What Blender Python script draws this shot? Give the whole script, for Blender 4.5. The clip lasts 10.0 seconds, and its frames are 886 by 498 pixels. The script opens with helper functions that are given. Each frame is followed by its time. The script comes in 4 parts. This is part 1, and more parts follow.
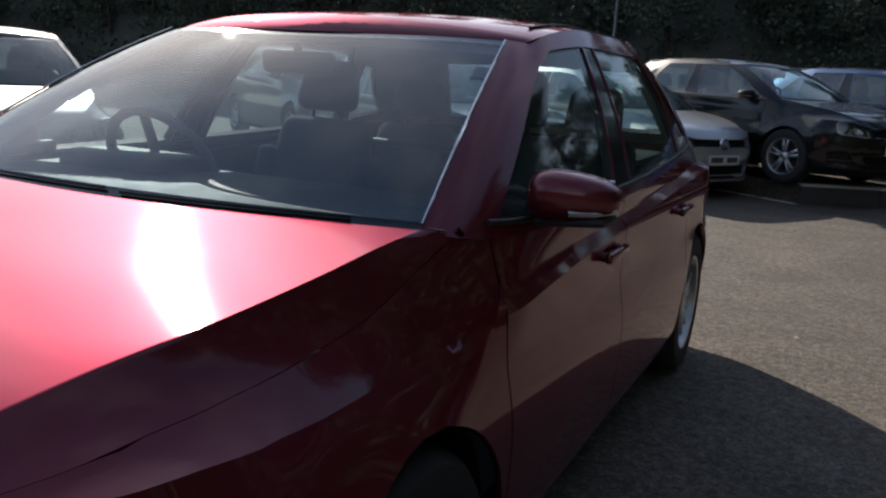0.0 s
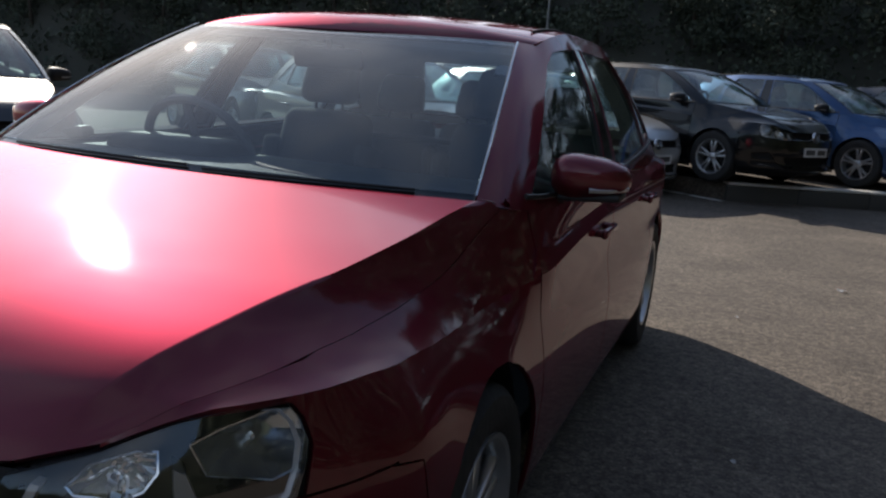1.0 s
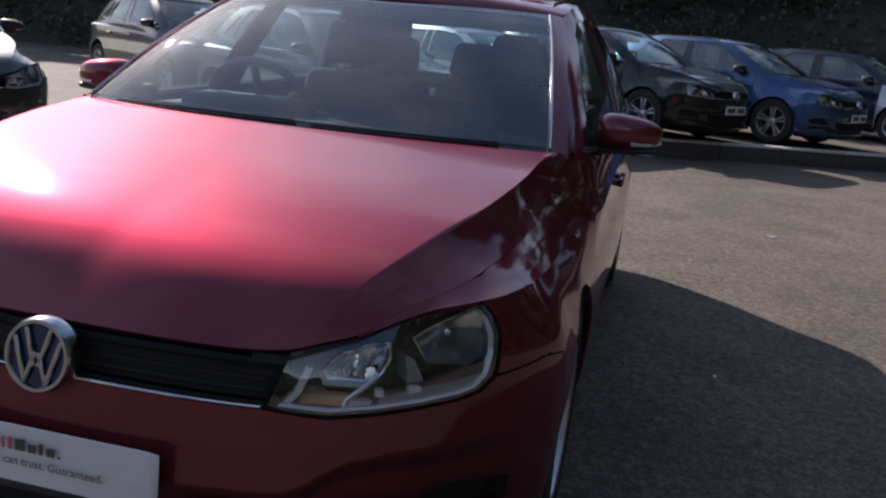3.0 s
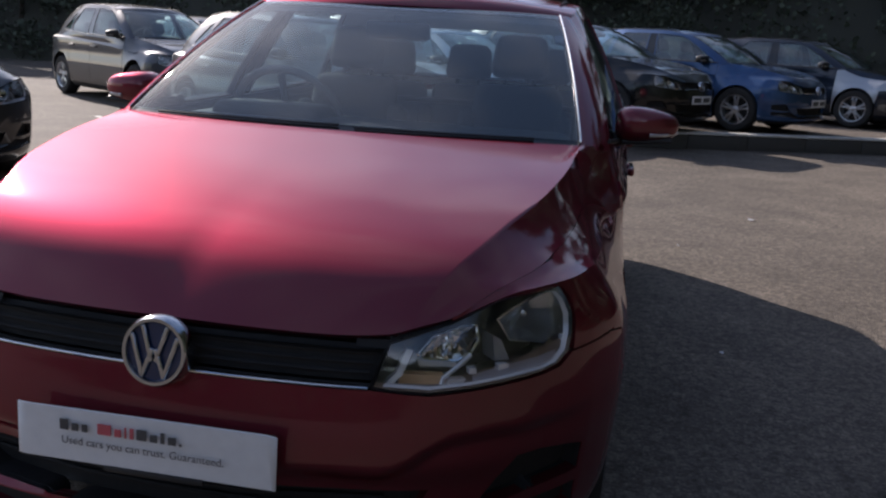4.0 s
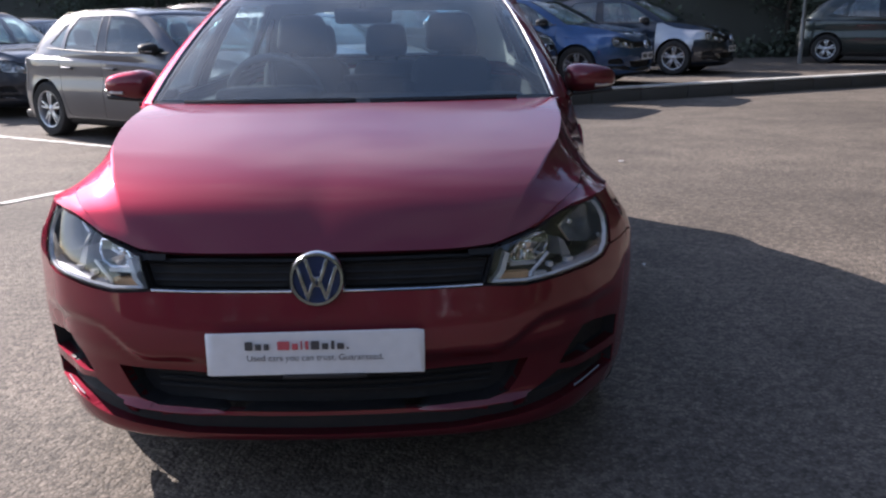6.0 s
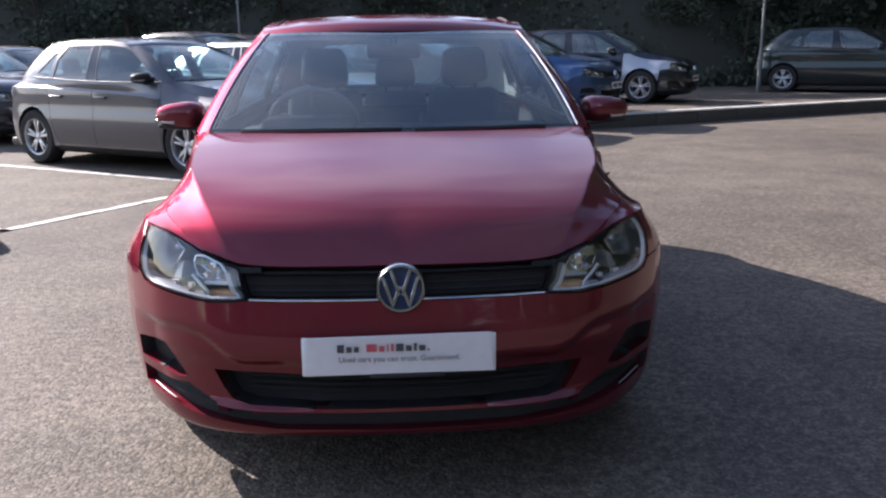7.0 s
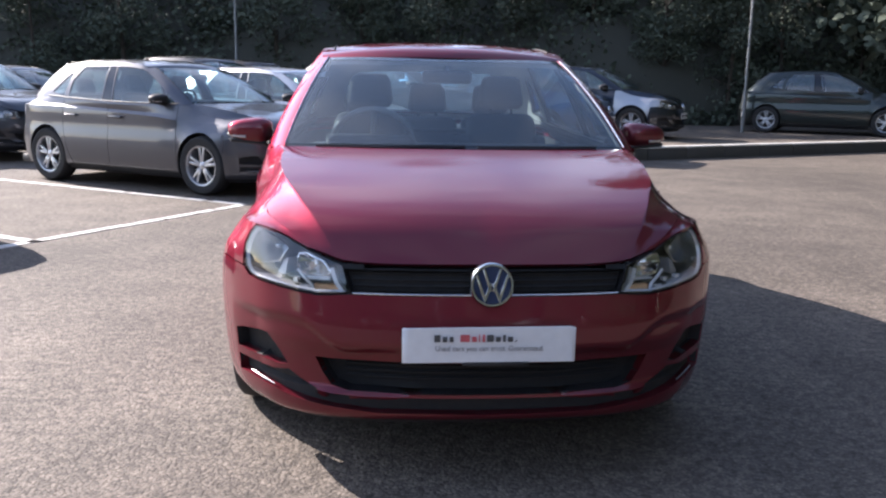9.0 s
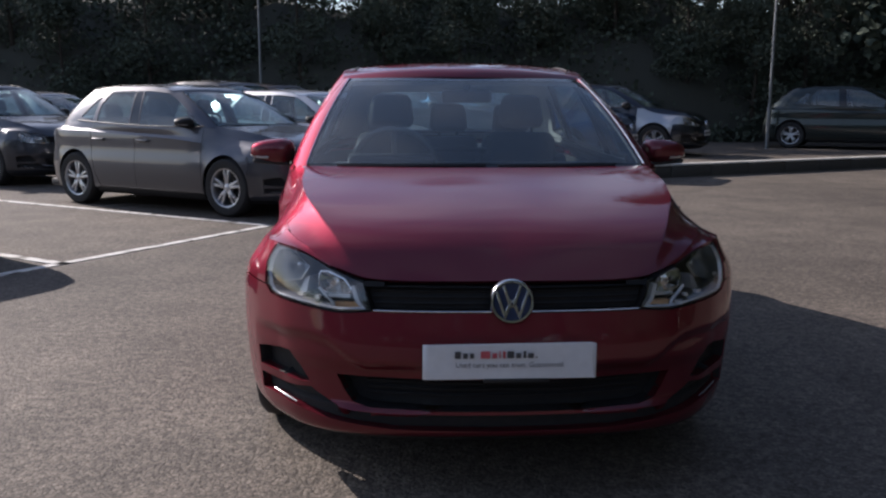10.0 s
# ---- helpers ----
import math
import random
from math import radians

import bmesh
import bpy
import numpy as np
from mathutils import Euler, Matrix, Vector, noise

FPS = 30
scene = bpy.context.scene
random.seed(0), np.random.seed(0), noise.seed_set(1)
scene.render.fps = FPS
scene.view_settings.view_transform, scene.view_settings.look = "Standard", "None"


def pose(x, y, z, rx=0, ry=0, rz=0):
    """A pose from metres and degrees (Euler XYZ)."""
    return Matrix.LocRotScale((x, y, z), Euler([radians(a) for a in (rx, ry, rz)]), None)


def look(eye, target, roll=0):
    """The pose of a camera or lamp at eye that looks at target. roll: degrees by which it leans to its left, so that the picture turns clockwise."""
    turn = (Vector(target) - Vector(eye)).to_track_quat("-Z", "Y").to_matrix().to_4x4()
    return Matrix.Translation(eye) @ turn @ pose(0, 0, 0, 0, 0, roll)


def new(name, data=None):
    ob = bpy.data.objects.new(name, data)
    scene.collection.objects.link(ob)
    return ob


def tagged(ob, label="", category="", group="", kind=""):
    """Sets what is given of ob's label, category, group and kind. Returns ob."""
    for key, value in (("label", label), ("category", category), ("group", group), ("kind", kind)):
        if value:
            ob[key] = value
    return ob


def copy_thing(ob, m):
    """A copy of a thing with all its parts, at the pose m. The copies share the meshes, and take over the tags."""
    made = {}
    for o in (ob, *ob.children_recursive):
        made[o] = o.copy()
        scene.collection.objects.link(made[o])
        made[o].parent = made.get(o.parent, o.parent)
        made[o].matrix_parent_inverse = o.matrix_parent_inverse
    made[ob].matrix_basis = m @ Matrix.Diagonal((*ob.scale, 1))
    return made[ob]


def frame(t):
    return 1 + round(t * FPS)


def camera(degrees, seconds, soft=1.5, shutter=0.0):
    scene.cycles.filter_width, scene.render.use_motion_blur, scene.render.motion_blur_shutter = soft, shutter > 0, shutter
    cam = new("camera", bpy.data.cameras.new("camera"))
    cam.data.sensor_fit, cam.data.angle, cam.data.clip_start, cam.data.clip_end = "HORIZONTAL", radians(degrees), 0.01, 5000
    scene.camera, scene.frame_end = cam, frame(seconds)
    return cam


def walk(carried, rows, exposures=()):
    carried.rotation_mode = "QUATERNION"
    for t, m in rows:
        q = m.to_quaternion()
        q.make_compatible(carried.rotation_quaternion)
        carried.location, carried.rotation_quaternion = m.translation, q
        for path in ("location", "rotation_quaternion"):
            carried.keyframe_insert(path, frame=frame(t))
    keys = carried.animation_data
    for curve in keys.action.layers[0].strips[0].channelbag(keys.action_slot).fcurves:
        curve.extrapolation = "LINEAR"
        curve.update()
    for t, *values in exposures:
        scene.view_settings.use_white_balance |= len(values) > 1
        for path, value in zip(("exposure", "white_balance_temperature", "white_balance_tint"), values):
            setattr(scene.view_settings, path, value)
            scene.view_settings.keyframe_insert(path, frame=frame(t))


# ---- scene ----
cam = camera(55.7, 10.0, 2.3)
PATH = [
    (0, (1.423, -0.275, 1.259), (0.586, 1.495, 0.849), 3.3),
    (0.5, (1.331, -0.481, 1.255), (0.593, 1.331, 0.841), 4.4),
    (1, (1.297, -0.656, 1.231), (0.625, 1.185, 0.833), 4.4),
    (1.5, (1.293, -0.804, 1.244), (0.654, 1.042, 0.816), 4.4),
    (2, (1.21, -0.91, 1.227), (0.639, 0.955, 0.786), 4.1),
    (2.5, (1.088, -1.036, 1.237), (0.606, 0.846, 0.763), 5.2),
    (4, (0.808, -1.323, 1.232), (0.44, 0.585, 0.755), 3.4),
    (4.5, (0.68, -1.448, 1.222), (0.423, 0.476, 0.741), 1.2),
    (5, (0.6, -1.608, 1.198), (0.429, 0.314, 0.674), -0.2),
    (6.5, (0.161, -2.032, 1.25), (0.228, -0.098, 0.744), -0.9),
    (7, (0.023, -2.152, 1.262), (0.123, -0.208, 0.803), -0.7),
    (7.5, (-0.161, -2.219, 1.244), (-0.004, -0.271, 0.819), 0.0),
    (8, (-0.28, -2.278, 1.23), (-0.07, -0.333, 0.814), 0.5),
    (8.5, (-0.313, -2.332, 1.223), (-0.099, -0.386, 0.812), 0.8),
    (9, (-0.322, -2.392, 1.227), (-0.164, -0.436, 0.843), 1.0),
    (9.5, (-0.318, -2.403, 1.221), (-0.21, -0.438, 0.863), 0.6),
    (10, (-0.31, -2.408, 1.221), (-0.209, -0.439, 0.883), 0.2),
]
walk(cam, [(t, look(eye, target, roll)) for t, eye, target, roll in PATH],
     [(0, .18, 6500, 11), (1.5, .18, 6500, 12), (2, .14, 6450, 14), (2.5, .38, 6350, 17), (4.0, .38, 6300, 18), (4.5, .64, 6250, 18), (5, .8, 6200, 18), (6.5, 1.12, 6150, 18), (8, 1.3, 6150, 18), (9, 1.42, 6150, 18),
      (9.5, .97, 6150, 18), (10, .25, 6150, 18)])


# ---- world, sun, exposure ----
SUN = Vector((-1.4, 1.25, 1.0)).normalized()
world = bpy.data.worlds.new("sky")
scene.world = world
world.use_nodes = True
wn = world.node_tree.nodes
sky = wn.new("ShaderNodeTexSky")
sky.sky_type = "NISHITA"
sky.sun_disc = False
sky.dust_density = 0.6
sky.sun_elevation = math.asin(SUN.z)
sky.sun_rotation = math.atan2(SUN.x, SUN.y)
coord, puff, cover, pale, veil = (wn.new("ShaderNode" + k) for k in ("TexCoord", "TexNoise", "MapRange", "HueSaturation", "Mix"))
puff.inputs["Scale"].default_value, puff.inputs["Detail"].default_value = 2.6, 5
cover.inputs[1].default_value, cover.inputs[2].default_value = 0.44, 0.78
pale.inputs["Saturation"].default_value, pale.inputs["Value"].default_value = 0.4, 1.85
veil.data_type = "RGBA"
for a, b in ((coord.outputs["Generated"], puff.inputs["Vector"]), (puff.outputs["Fac"], cover.inputs[0]), (sky.outputs[0], pale.inputs["Color"]),
             (cover.outputs[0], veil.inputs[0]), (sky.outputs[0], veil.inputs[6]), (pale.outputs[0], veil.inputs[7]), (veil.outputs[2], wn["Background"].inputs[0])):
    world.node_tree.links.new(a, b)
wn["Background"].inputs[1].default_value = 0.108

sun_data = bpy.data.lights.new("sun", "SUN")
sun_data.energy = 5.0
sun_data.angle = radians(0.5)
sun_data.color = (1.0, 0.91, 0.79)
sun = new("sun", sun_data)
sun.matrix_world = look(SUN * 50, (0, 0, 0))


# ---- materials ----
def material(name):
    m = bpy.data.materials.new(name)
    m.use_nodes = True
    return m, m.node_tree.nodes, m.node_tree.links, m.node_tree.nodes["Principled BSDF"]


def plain(name, colour, rough=0.5, metal=0.0, vary=0.15, scale=40.0, bump=0.0, coat=0.0):
    """A surface with a slight unevenness of colour, gloss and relief."""
    m, n, l, b = material(name)
    b.inputs["Metallic"].default_value = metal
    b.inputs["Coat Weight"].default_value = coat
    tc = n.new("ShaderNodeTexCoord")
    big, fine = n.new("ShaderNodeTexNoise"), n.new("ShaderNodeTexNoise")
    big.inputs["Scale"].default_value, big.inputs["Detail"].default_value = scale * 0.12, 5
    fine.inputs["Scale"].default_value, fine.inputs["Detail"].default_value = scale, 6
    for t in (big, fine):
        l.new(tc.outputs["Object"], t.inputs["Vector"])
    add = n.new("ShaderNodeMath")
    add.operation = "ADD"
    l.new(big.outputs["Fac"], add.inputs[0])
    l.new(fine.outputs["Fac"], add.inputs[1])
    ramp = n.new("ShaderNodeMapRange")
    ramp.inputs[1].default_value, ramp.inputs[2].default_value = 0.6, 1.4
    ramp.inputs[3].default_value, ramp.inputs[4].default_value = 1 - vary, 1 + vary
    l.new(add.outputs[0], ramp.inputs[0])
    mul = n.new("ShaderNodeVectorMath")
    mul.operation = "SCALE"
    mul.inputs[0].default_value = colour
    l.new(ramp.outputs[0], mul.inputs["Scale"])
    l.new(mul.outputs[0], b.inputs["Base Color"])
    rr = n.new("ShaderNodeMapRange")
    rr.inputs[1].default_value, rr.inputs[2].default_value = 0.6, 1.4
    rr.inputs[3].default_value, rr.inputs[4].default_value = max(0.02, rough * (1 - vary)), min(1, rough * (1 + vary))
    l.new(add.outputs[0], rr.inputs[0])
    l.new(rr.outputs[0], b.inputs["Roughness"])
    if bump:
        bp = n.new("ShaderNodeBump")
        bp.inputs["Strength"].default_value, bp.inputs["Distance"].default_value = bump, 0.004
        l.new(fine.outputs["Fac"], bp.inputs["Height"])
        l.new(bp.outputs[0], b.inputs["Normal"])
    return m


def paint(name, colour=None, metal=0.7, rough=0.36, edge=None):
    """Metallic car paint under clear lacquer; without a colour it takes the object's own."""
    m, n, l, b = material(name)
    b.inputs["Metallic"].default_value = metal
    b.inputs["Roughness"].default_value = rough
    b.inputs["Specular IOR Level"].default_value = 0.2
    b.inputs["Specular Tint"].default_value = (*(edge or (1, 1, 1)), 1)
    b.inputs["Coat Weight"].default_value = 1.0
    tc = n.new("ShaderNodeTexCoord")
    flake = n.new("ShaderNodeTexVoronoi")
    flake.inputs["Scale"].default_value = 900
    film = n.new("ShaderNodeTexNoise")
    film.inputs["Scale"].default_value, film.inputs["Detail"].default_value = 3.0, 6
    for t in (flake, film):
        l.new(tc.outputs["Object"], t.inputs["Vector"])
    mix = n.new("ShaderNodeMix")
    mix.data_type, mix.blend_type = "RGBA", "MULTIPLY"
    mix.inputs[0].default_value = 0.12
    if colour:
        mix.inputs[6].default_value = (*colour, 1)
    else:
        info = n.new("ShaderNodeObjectInfo")
        l.new(info.outputs["Color"], mix.inputs[6])
    l.new(flake.outputs["Color"], mix.inputs[7])
    l.new(mix.outputs[2], b.inputs["Base Color"])
    rr = n.new("ShaderNodeMapRange")
    rr.inputs[3].default_value, rr.inputs[4].default_value = 0.035, 0.08
    l.new(film.outputs["Fac"], rr.inputs[0])
    l.new(rr.outputs[0], b.inputs["Coat Roughness"])
    return m


def glass(name, tint, ior=1.52, dust=0.0, haze_tint=(0.6, 0.62, 0.63)):
    """Clear sheet glass: lets light straight through, mirrors by the angle, with a film of dust whose colour can
    imitate haze.
    """
    m, n, l, b = material(name)
    n.remove(b)
    tr, gl, lw, pw, fr, mx = (n.new("ShaderNode" + k) for k in ("BsdfTransparent", "BsdfGlossy", "LayerWeight", "Math", "MapRange", "MixShader"))
    tr.inputs[0].default_value = (*tint, 1)
    gl.inputs["Roughness"].default_value = 0.015
    lw.inputs["Blend"].default_value = 0.5
    pw.operation, pw.inputs[1].default_value = "POWER", 5.0
    l.new(lw.outputs["Facing"], pw.inputs[0])
    l.new(pw.outputs[0], fr.inputs[0])
    fr.inputs[3].default_value, fr.inputs[4].default_value = ((ior - 1) / (ior + 1)) ** 2, 1.0
    out = tr.outputs[0]
    if dust:
        tc, ns, mr, df, md, tl, both = (n.new("ShaderNode" + k) for k in ("TexCoord", "TexNoise", "MapRange", "BsdfDiffuse", "MixShader", "BsdfTranslucent", "MixShader"))
        ns.inputs["Scale"].default_value, ns.inputs["Detail"].default_value = 2.5, 3
        l.new(tc.outputs["Object"], ns.inputs["Vector"])
        mr.inputs[1].default_value, mr.inputs[2].default_value = 0.3, 0.7
        mr.inputs[3].default_value, mr.inputs[4].default_value = dust * 0.7, dust * 1.3
        l.new(ns.outputs["Fac"], mr.inputs[0])
        df.inputs[0].default_value = tl.inputs[0].default_value = (*haze_tint, 1)
        l.new(df.outputs[0], both.inputs[1])
        l.new(tl.outputs[0], both.inputs[2])
        l.new(mr.outputs[0], md.inputs[0])
        l.new(out, md.inputs[1])
        l.new(both.outputs[0], md.inputs[2])
        out = md.outputs[0]
    l.new(fr.outputs[0], mx.inputs[0])
    l.new(out, mx.inputs[1])
    l.new(gl.outputs[0], mx.inputs[2])
    l.new(mx.outputs[0], n["Material Output"].inputs[0])
    return m


def asphalt():
    m, n, l, b = material("asphalt")
    tc = n.new("ShaderNodeTexCoord")
    patch, mid, fleck, grit, stone = (n.new("ShaderNodeTex" + k) for k in ("Noise", "Noise", "Noise", "Noise", "Voronoi"))
    for t, s in ((patch, 0.4), (mid, 2.2), (fleck, 22.0), (grit, 60.0), (stone, 88.0)):
        t.inputs["Scale"].default_value = s
        l.new(tc.outputs["Object"], t.inputs["Vector"])
    for t in (patch, mid, grit):
        t.inputs["Detail"].default_value = 8
    base = n.new("ShaderNodeValToRGB")
    base.color_ramp.elements[0].position, base.color_ramp.elements[0].color = 0.32, (0.112, 0.092, 0.075, 1)
    base.color_ramp.elements[1].position, base.color_ramp.elements[1].color = 0.7, (0.18, 0.149, 0.12, 1)
    l.new(patch.outputs["Fac"], base.inputs[0])
    blot = n.new("ShaderNodeMapRange")
    blot.inputs[1].default_value, blot.inputs[2].default_value = 0.3, 0.7
    blot.inputs[3].default_value, blot.inputs[4].default_value = 0.76, 1.2
    l.new(mid.outputs["Fac"], blot.inputs[0])
    pebble = n.new("ShaderNodeMapRange")
    pebble.inputs[1].default_value, pebble.inputs[2].default_value = 0.0, 0.5
    pebble.inputs[3].default_value, pebble.inputs[4].default_value = 1.22, 0.72
    l.new(stone.outputs["Distance"], pebble.inputs[0])
    tone = n.new("ShaderNodeSeparateColor")
    l.new(stone.outputs["Color"], tone.inputs[0])
    tr = n.new("ShaderNodeMapRange")
    tr.inputs[3].default_value, tr.inputs[4].default_value = 0.6, 1.5
    l.new(tone.outputs[0], tr.inputs[0])
    p1, p2 = n.new("ShaderNodeMath"), n.new("ShaderNodeMath")
    for p in (p1, p2):
        p.operation = "MULTIPLY"
    spot = n.new("ShaderNodeMapRange")
    spot.inputs[1].default_value, spot.inputs[2].default_value = 0.32, 0.68
    spot.inputs[3].default_value, spot.inputs[4].default_value = 0.7, 1.3
    l.new(fleck.outputs["Fac"], spot.inputs[0])
    p3 = n.new("ShaderNodeMath")
    p3.operation = "MULTIPLY"
    l.new(pebble.outputs[0], p3.inputs[0])
    l.new(spot.outputs[0], p3.inputs[1])
    l.new(p3.outputs[0], p1.inputs[0])
    l.new(tr.outputs[0], p1.inputs[1])
    l.new(p1.outputs[0], p2.inputs[0])
    l.new(blot.outputs[0], p2.inputs[1])
    sc = n.new("ShaderNodeVectorMath")
    sc.operation = "SCALE"
    l.new(base.outputs[0], sc.inputs[0])
    l.new(p2.outputs[0], sc.inputs["Scale"])
    l.new(sc.outputs[0], b.inputs["Base Color"])
    b.inputs["Roughness"].default_value = 0.84
    bp = n.new("ShaderNodeBump")
    bp.inputs["Strength"].default_value, bp.inputs["Distance"].default_value = 0.6, 0.005
    mixh = n.new("ShaderNodeMath")
    mixh.operation = "SUBTRACT"
    l.new(grit.outputs["Fac"], mixh.inputs[0])
    l.new(stone.outputs["Distance"], mixh.inputs[1])
    l.new(mixh.outputs[0], bp.inputs["Height"])
    l.new(bp.outputs[0], b.inputs["Normal"])
    return m


def line_paint():
    m, n, l, b = material("worn_line_paint")
    tc = n.new("ShaderNodeTexCoord")
    wear, grit = n.new("ShaderNodeTexNoise"), n.new("ShaderNodeTexNoise")
    wear.inputs["Scale"].default_value, wear.inputs["Detail"].default_value = 6, 8
    grit.inputs["Scale"].default_value = 120
    for t in (wear, grit):
        l.new(tc.outputs["Object"], t.inputs["Vector"])
    r = n.new("ShaderNodeValToRGB")
    r.color_ramp.elements[0].position, r.color_ramp.elements[0].color = 0.36, (0.2, 0.18, 0.155, 1)
    r.color_ramp.elements[1].position, r.color_ramp.elements[1].color = 0.5, (0.72, 0.7, 0.66, 1)
    l.new(wear.outputs["Fac"], r.inputs[0])
    l.new(r.outputs[0], b.inputs["Base Color"])
    b.inputs["Roughness"].default_value = 0.8
    bp = n.new("ShaderNodeBump")
    bp.inputs["Strength"].default_value, bp.inputs["Distance"].default_value = 0.5, 0.003
    l.new(grit.outputs["Fac"], bp.inputs["Height"])
    l.new(bp.outputs[0], b.inputs["Normal"])
    return m


def leaf_mat(name, dark, light):
    m, n, l, b = material(name)
    geo = n.new("ShaderNodeNewGeometry")
    r = n.new("ShaderNodeValToRGB")
    r.color_ramp.elements[0].color = (*dark, 1)
    r.color_ramp.elements[1].color = (*light, 1)
    l.new(geo.outputs["Random Per Island"], r.inputs[0])
    l.new(r.outputs[0], b.inputs["Base Color"])
    b.inputs["Roughness"].default_value = 0.75
    b.inputs["Specular IOR Level"].default_value = 0.15
    return m


RED = paint("red_metallic_paint", (0.17, 0.022, 0.034), 0.92, 0.53, (1, .47, .56))
COLOURED = paint("metallic_paint", None, 0.8, 0.42)
GRILLEBLACK = plain("dull_black_plastic", (0.009, 0.009, 0.011), 0.75, bump=0.2)
BLACK = plain("black_plastic", (0.018, 0.018, 0.02), 0.55, bump=0.2)
GLOSSBLACK = plain("gloss_black", (0.012, 0.012, 0.014), 0.12, coat=0.5)
RUBBER = plain("tyre_rubber", (0.022, 0.022, 0.023), 0.8, scale=60, bump=0.4)
ALLOY = plain("silver_alloy", (0.55, 0.56, 0.58), 0.3, 0.85, scale=30)
CHROME = plain("chrome", (0.82, 0.83, 0.85), 0.07, 1.0, vary=0.05)
EMBLEM = plain("worn_chrome", (0.5, 0.52, 0.55), 0.16, 1.0, vary=0.1)
REFLECT = plain("lamp_reflector", (0.8, 0.79, 0.77), 0.05, 1.0, vary=0.1)
HOUSING = plain("lamp_housing", (0.085, 0.09, 0.1), 0.3, 0.4)
VANE = plain("grey_lamp_plastic", (0.3, 0.31, 0.34), 0.3, 0.5)
LAMPTRIM = plain("pale_lamp_trim", (0.62, 0.63, 0.65), 0.22, 0.3, vary=0.06)
BOWL = plain("smoked_reflector", (0.62, 0.66, 0.7), 0.2, 0.85, vary=0.1)
AMBER = plain("pale_amber_plastic", (0.8, 0.46, 0.24), 0.3)
BLUE = plain("blue_enamel", (0.012, 0.026, 0.08), 0.2, coat=0.5)
CLEAR = glass("lamp_glass", (0.97, 0.98, 0.99), 2.1)
# car glass: the dust film is coloured blue to teal to imitate bluish haze
SCREEN = glass("windscreen_glass", (0.7, 0.8, 0.84), 2.2, 0.07, (.42, .56, .68))
PALEGLASS = glass("dusty_hazed_car_glass", (0.72, 0.9, 0.9), 2.3, 0.12, (.46, .6, .64))
BACKGLASS = glass("dusty_hazed_rear_glass", (0.78, 0.92, 0.92), 1.6, 0.05, (.36, .58, .7))
SIDEGLASS = glass("tinted_glass", (0.6, 0.72, 0.72), 1.6, 0.06, (.42, .6, .62))
CLOTH = plain("dark_seat_cloth", (0.045, 0.048, 0.055), 0.9, scale=200, bump=0.5)
DASH = plain("dash_plastic", (0.02, 0.021, 0.024), 0.6, scale=150, bump=0.4)
LEATHER = plain("wheel_leather", (0.14, 0.14, 0.145), 0.22, scale=120, bump=0.2)
WHITEPLATE = plain("white_plate", (0.72, 0.72, 0.74), 0.4, vary=0.06)
INK = plain("black_ink", (0.07, 0.07, 0.075), 0.5)
REDINK = plain("red_ink", (0.55, 0.1, 0.12), 0.5)
GREYINK = plain("grey_ink", (0.12, 0.12, 0.13), 0.5)
ASPHALT = asphalt()
LINE = line_paint()
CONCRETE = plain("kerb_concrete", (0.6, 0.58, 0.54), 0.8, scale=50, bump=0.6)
DARKEDGING = plain("dark_edging", (0.07, 0.066, 0.06), 0.9, scale=30, bump=0.6)
EARTH = plain("dark_earth", (0.055, 0.056, 0.045), 0.95, scale=8, bump=0.8)
BARK = plain("bark", (0.045, 0.035, 0.026), 0.9, scale=30, bump=1.0)
LEAF = leaf_mat("leaves", (0.07, 0.088, 0.066), (0.105, 0.12, 0.09))
STEEL = plain("galvanised_steel", (0.22, 0.23, 0.24), 0.5, 0.6)
MIRROR = plain("mirror_glass", (0.8, 0.82, 0.84), 0.02, 1.0, vary=0.0)


# ---- mesh tools ----
def mesh_from(bm, name, material_, smooth=True, angle=38):
    me = bpy.data.meshes.new(name)
    bm.normal_update()
    bm.to_mesh(me)
    bm.free()
    me.materials.append(material_)
    if smooth:
        me.polygons.foreach_set("use_smooth", [True] * len(me.polygons))
        me.set_sharp_from_angle(angle=radians(angle))
    if "true_normal" in me.attributes:
        at = me.attributes["true_normal"].data
        out = [None] * len(me.loops)
        for f in me.polygons:
            own = [Vector(at[v].vector) for v in f.vertices]
            flat = any(n.length < .5 for n in own)
            for k, n in zip(f.loop_indices, own):
                out[k] = f.normal if flat else (n if n.dot(f.normal) > 0 else -n)
        me.normals_split_custom_set(out)
    return me


def part(name, bm, material_, parent, label="", smooth=True, angle=38):
    ob = new(name, mesh_from(bm, name, material_, smooth, angle))
    ob.parent = parent
    if label:
        tagged(ob, label)
    return ob


def thing(name, label, category, m=None, group="", kind=""):
    ob = new(name)
    if m is not None:
        ob.matrix_world = m
    return tagged(ob, label, category, group, kind)


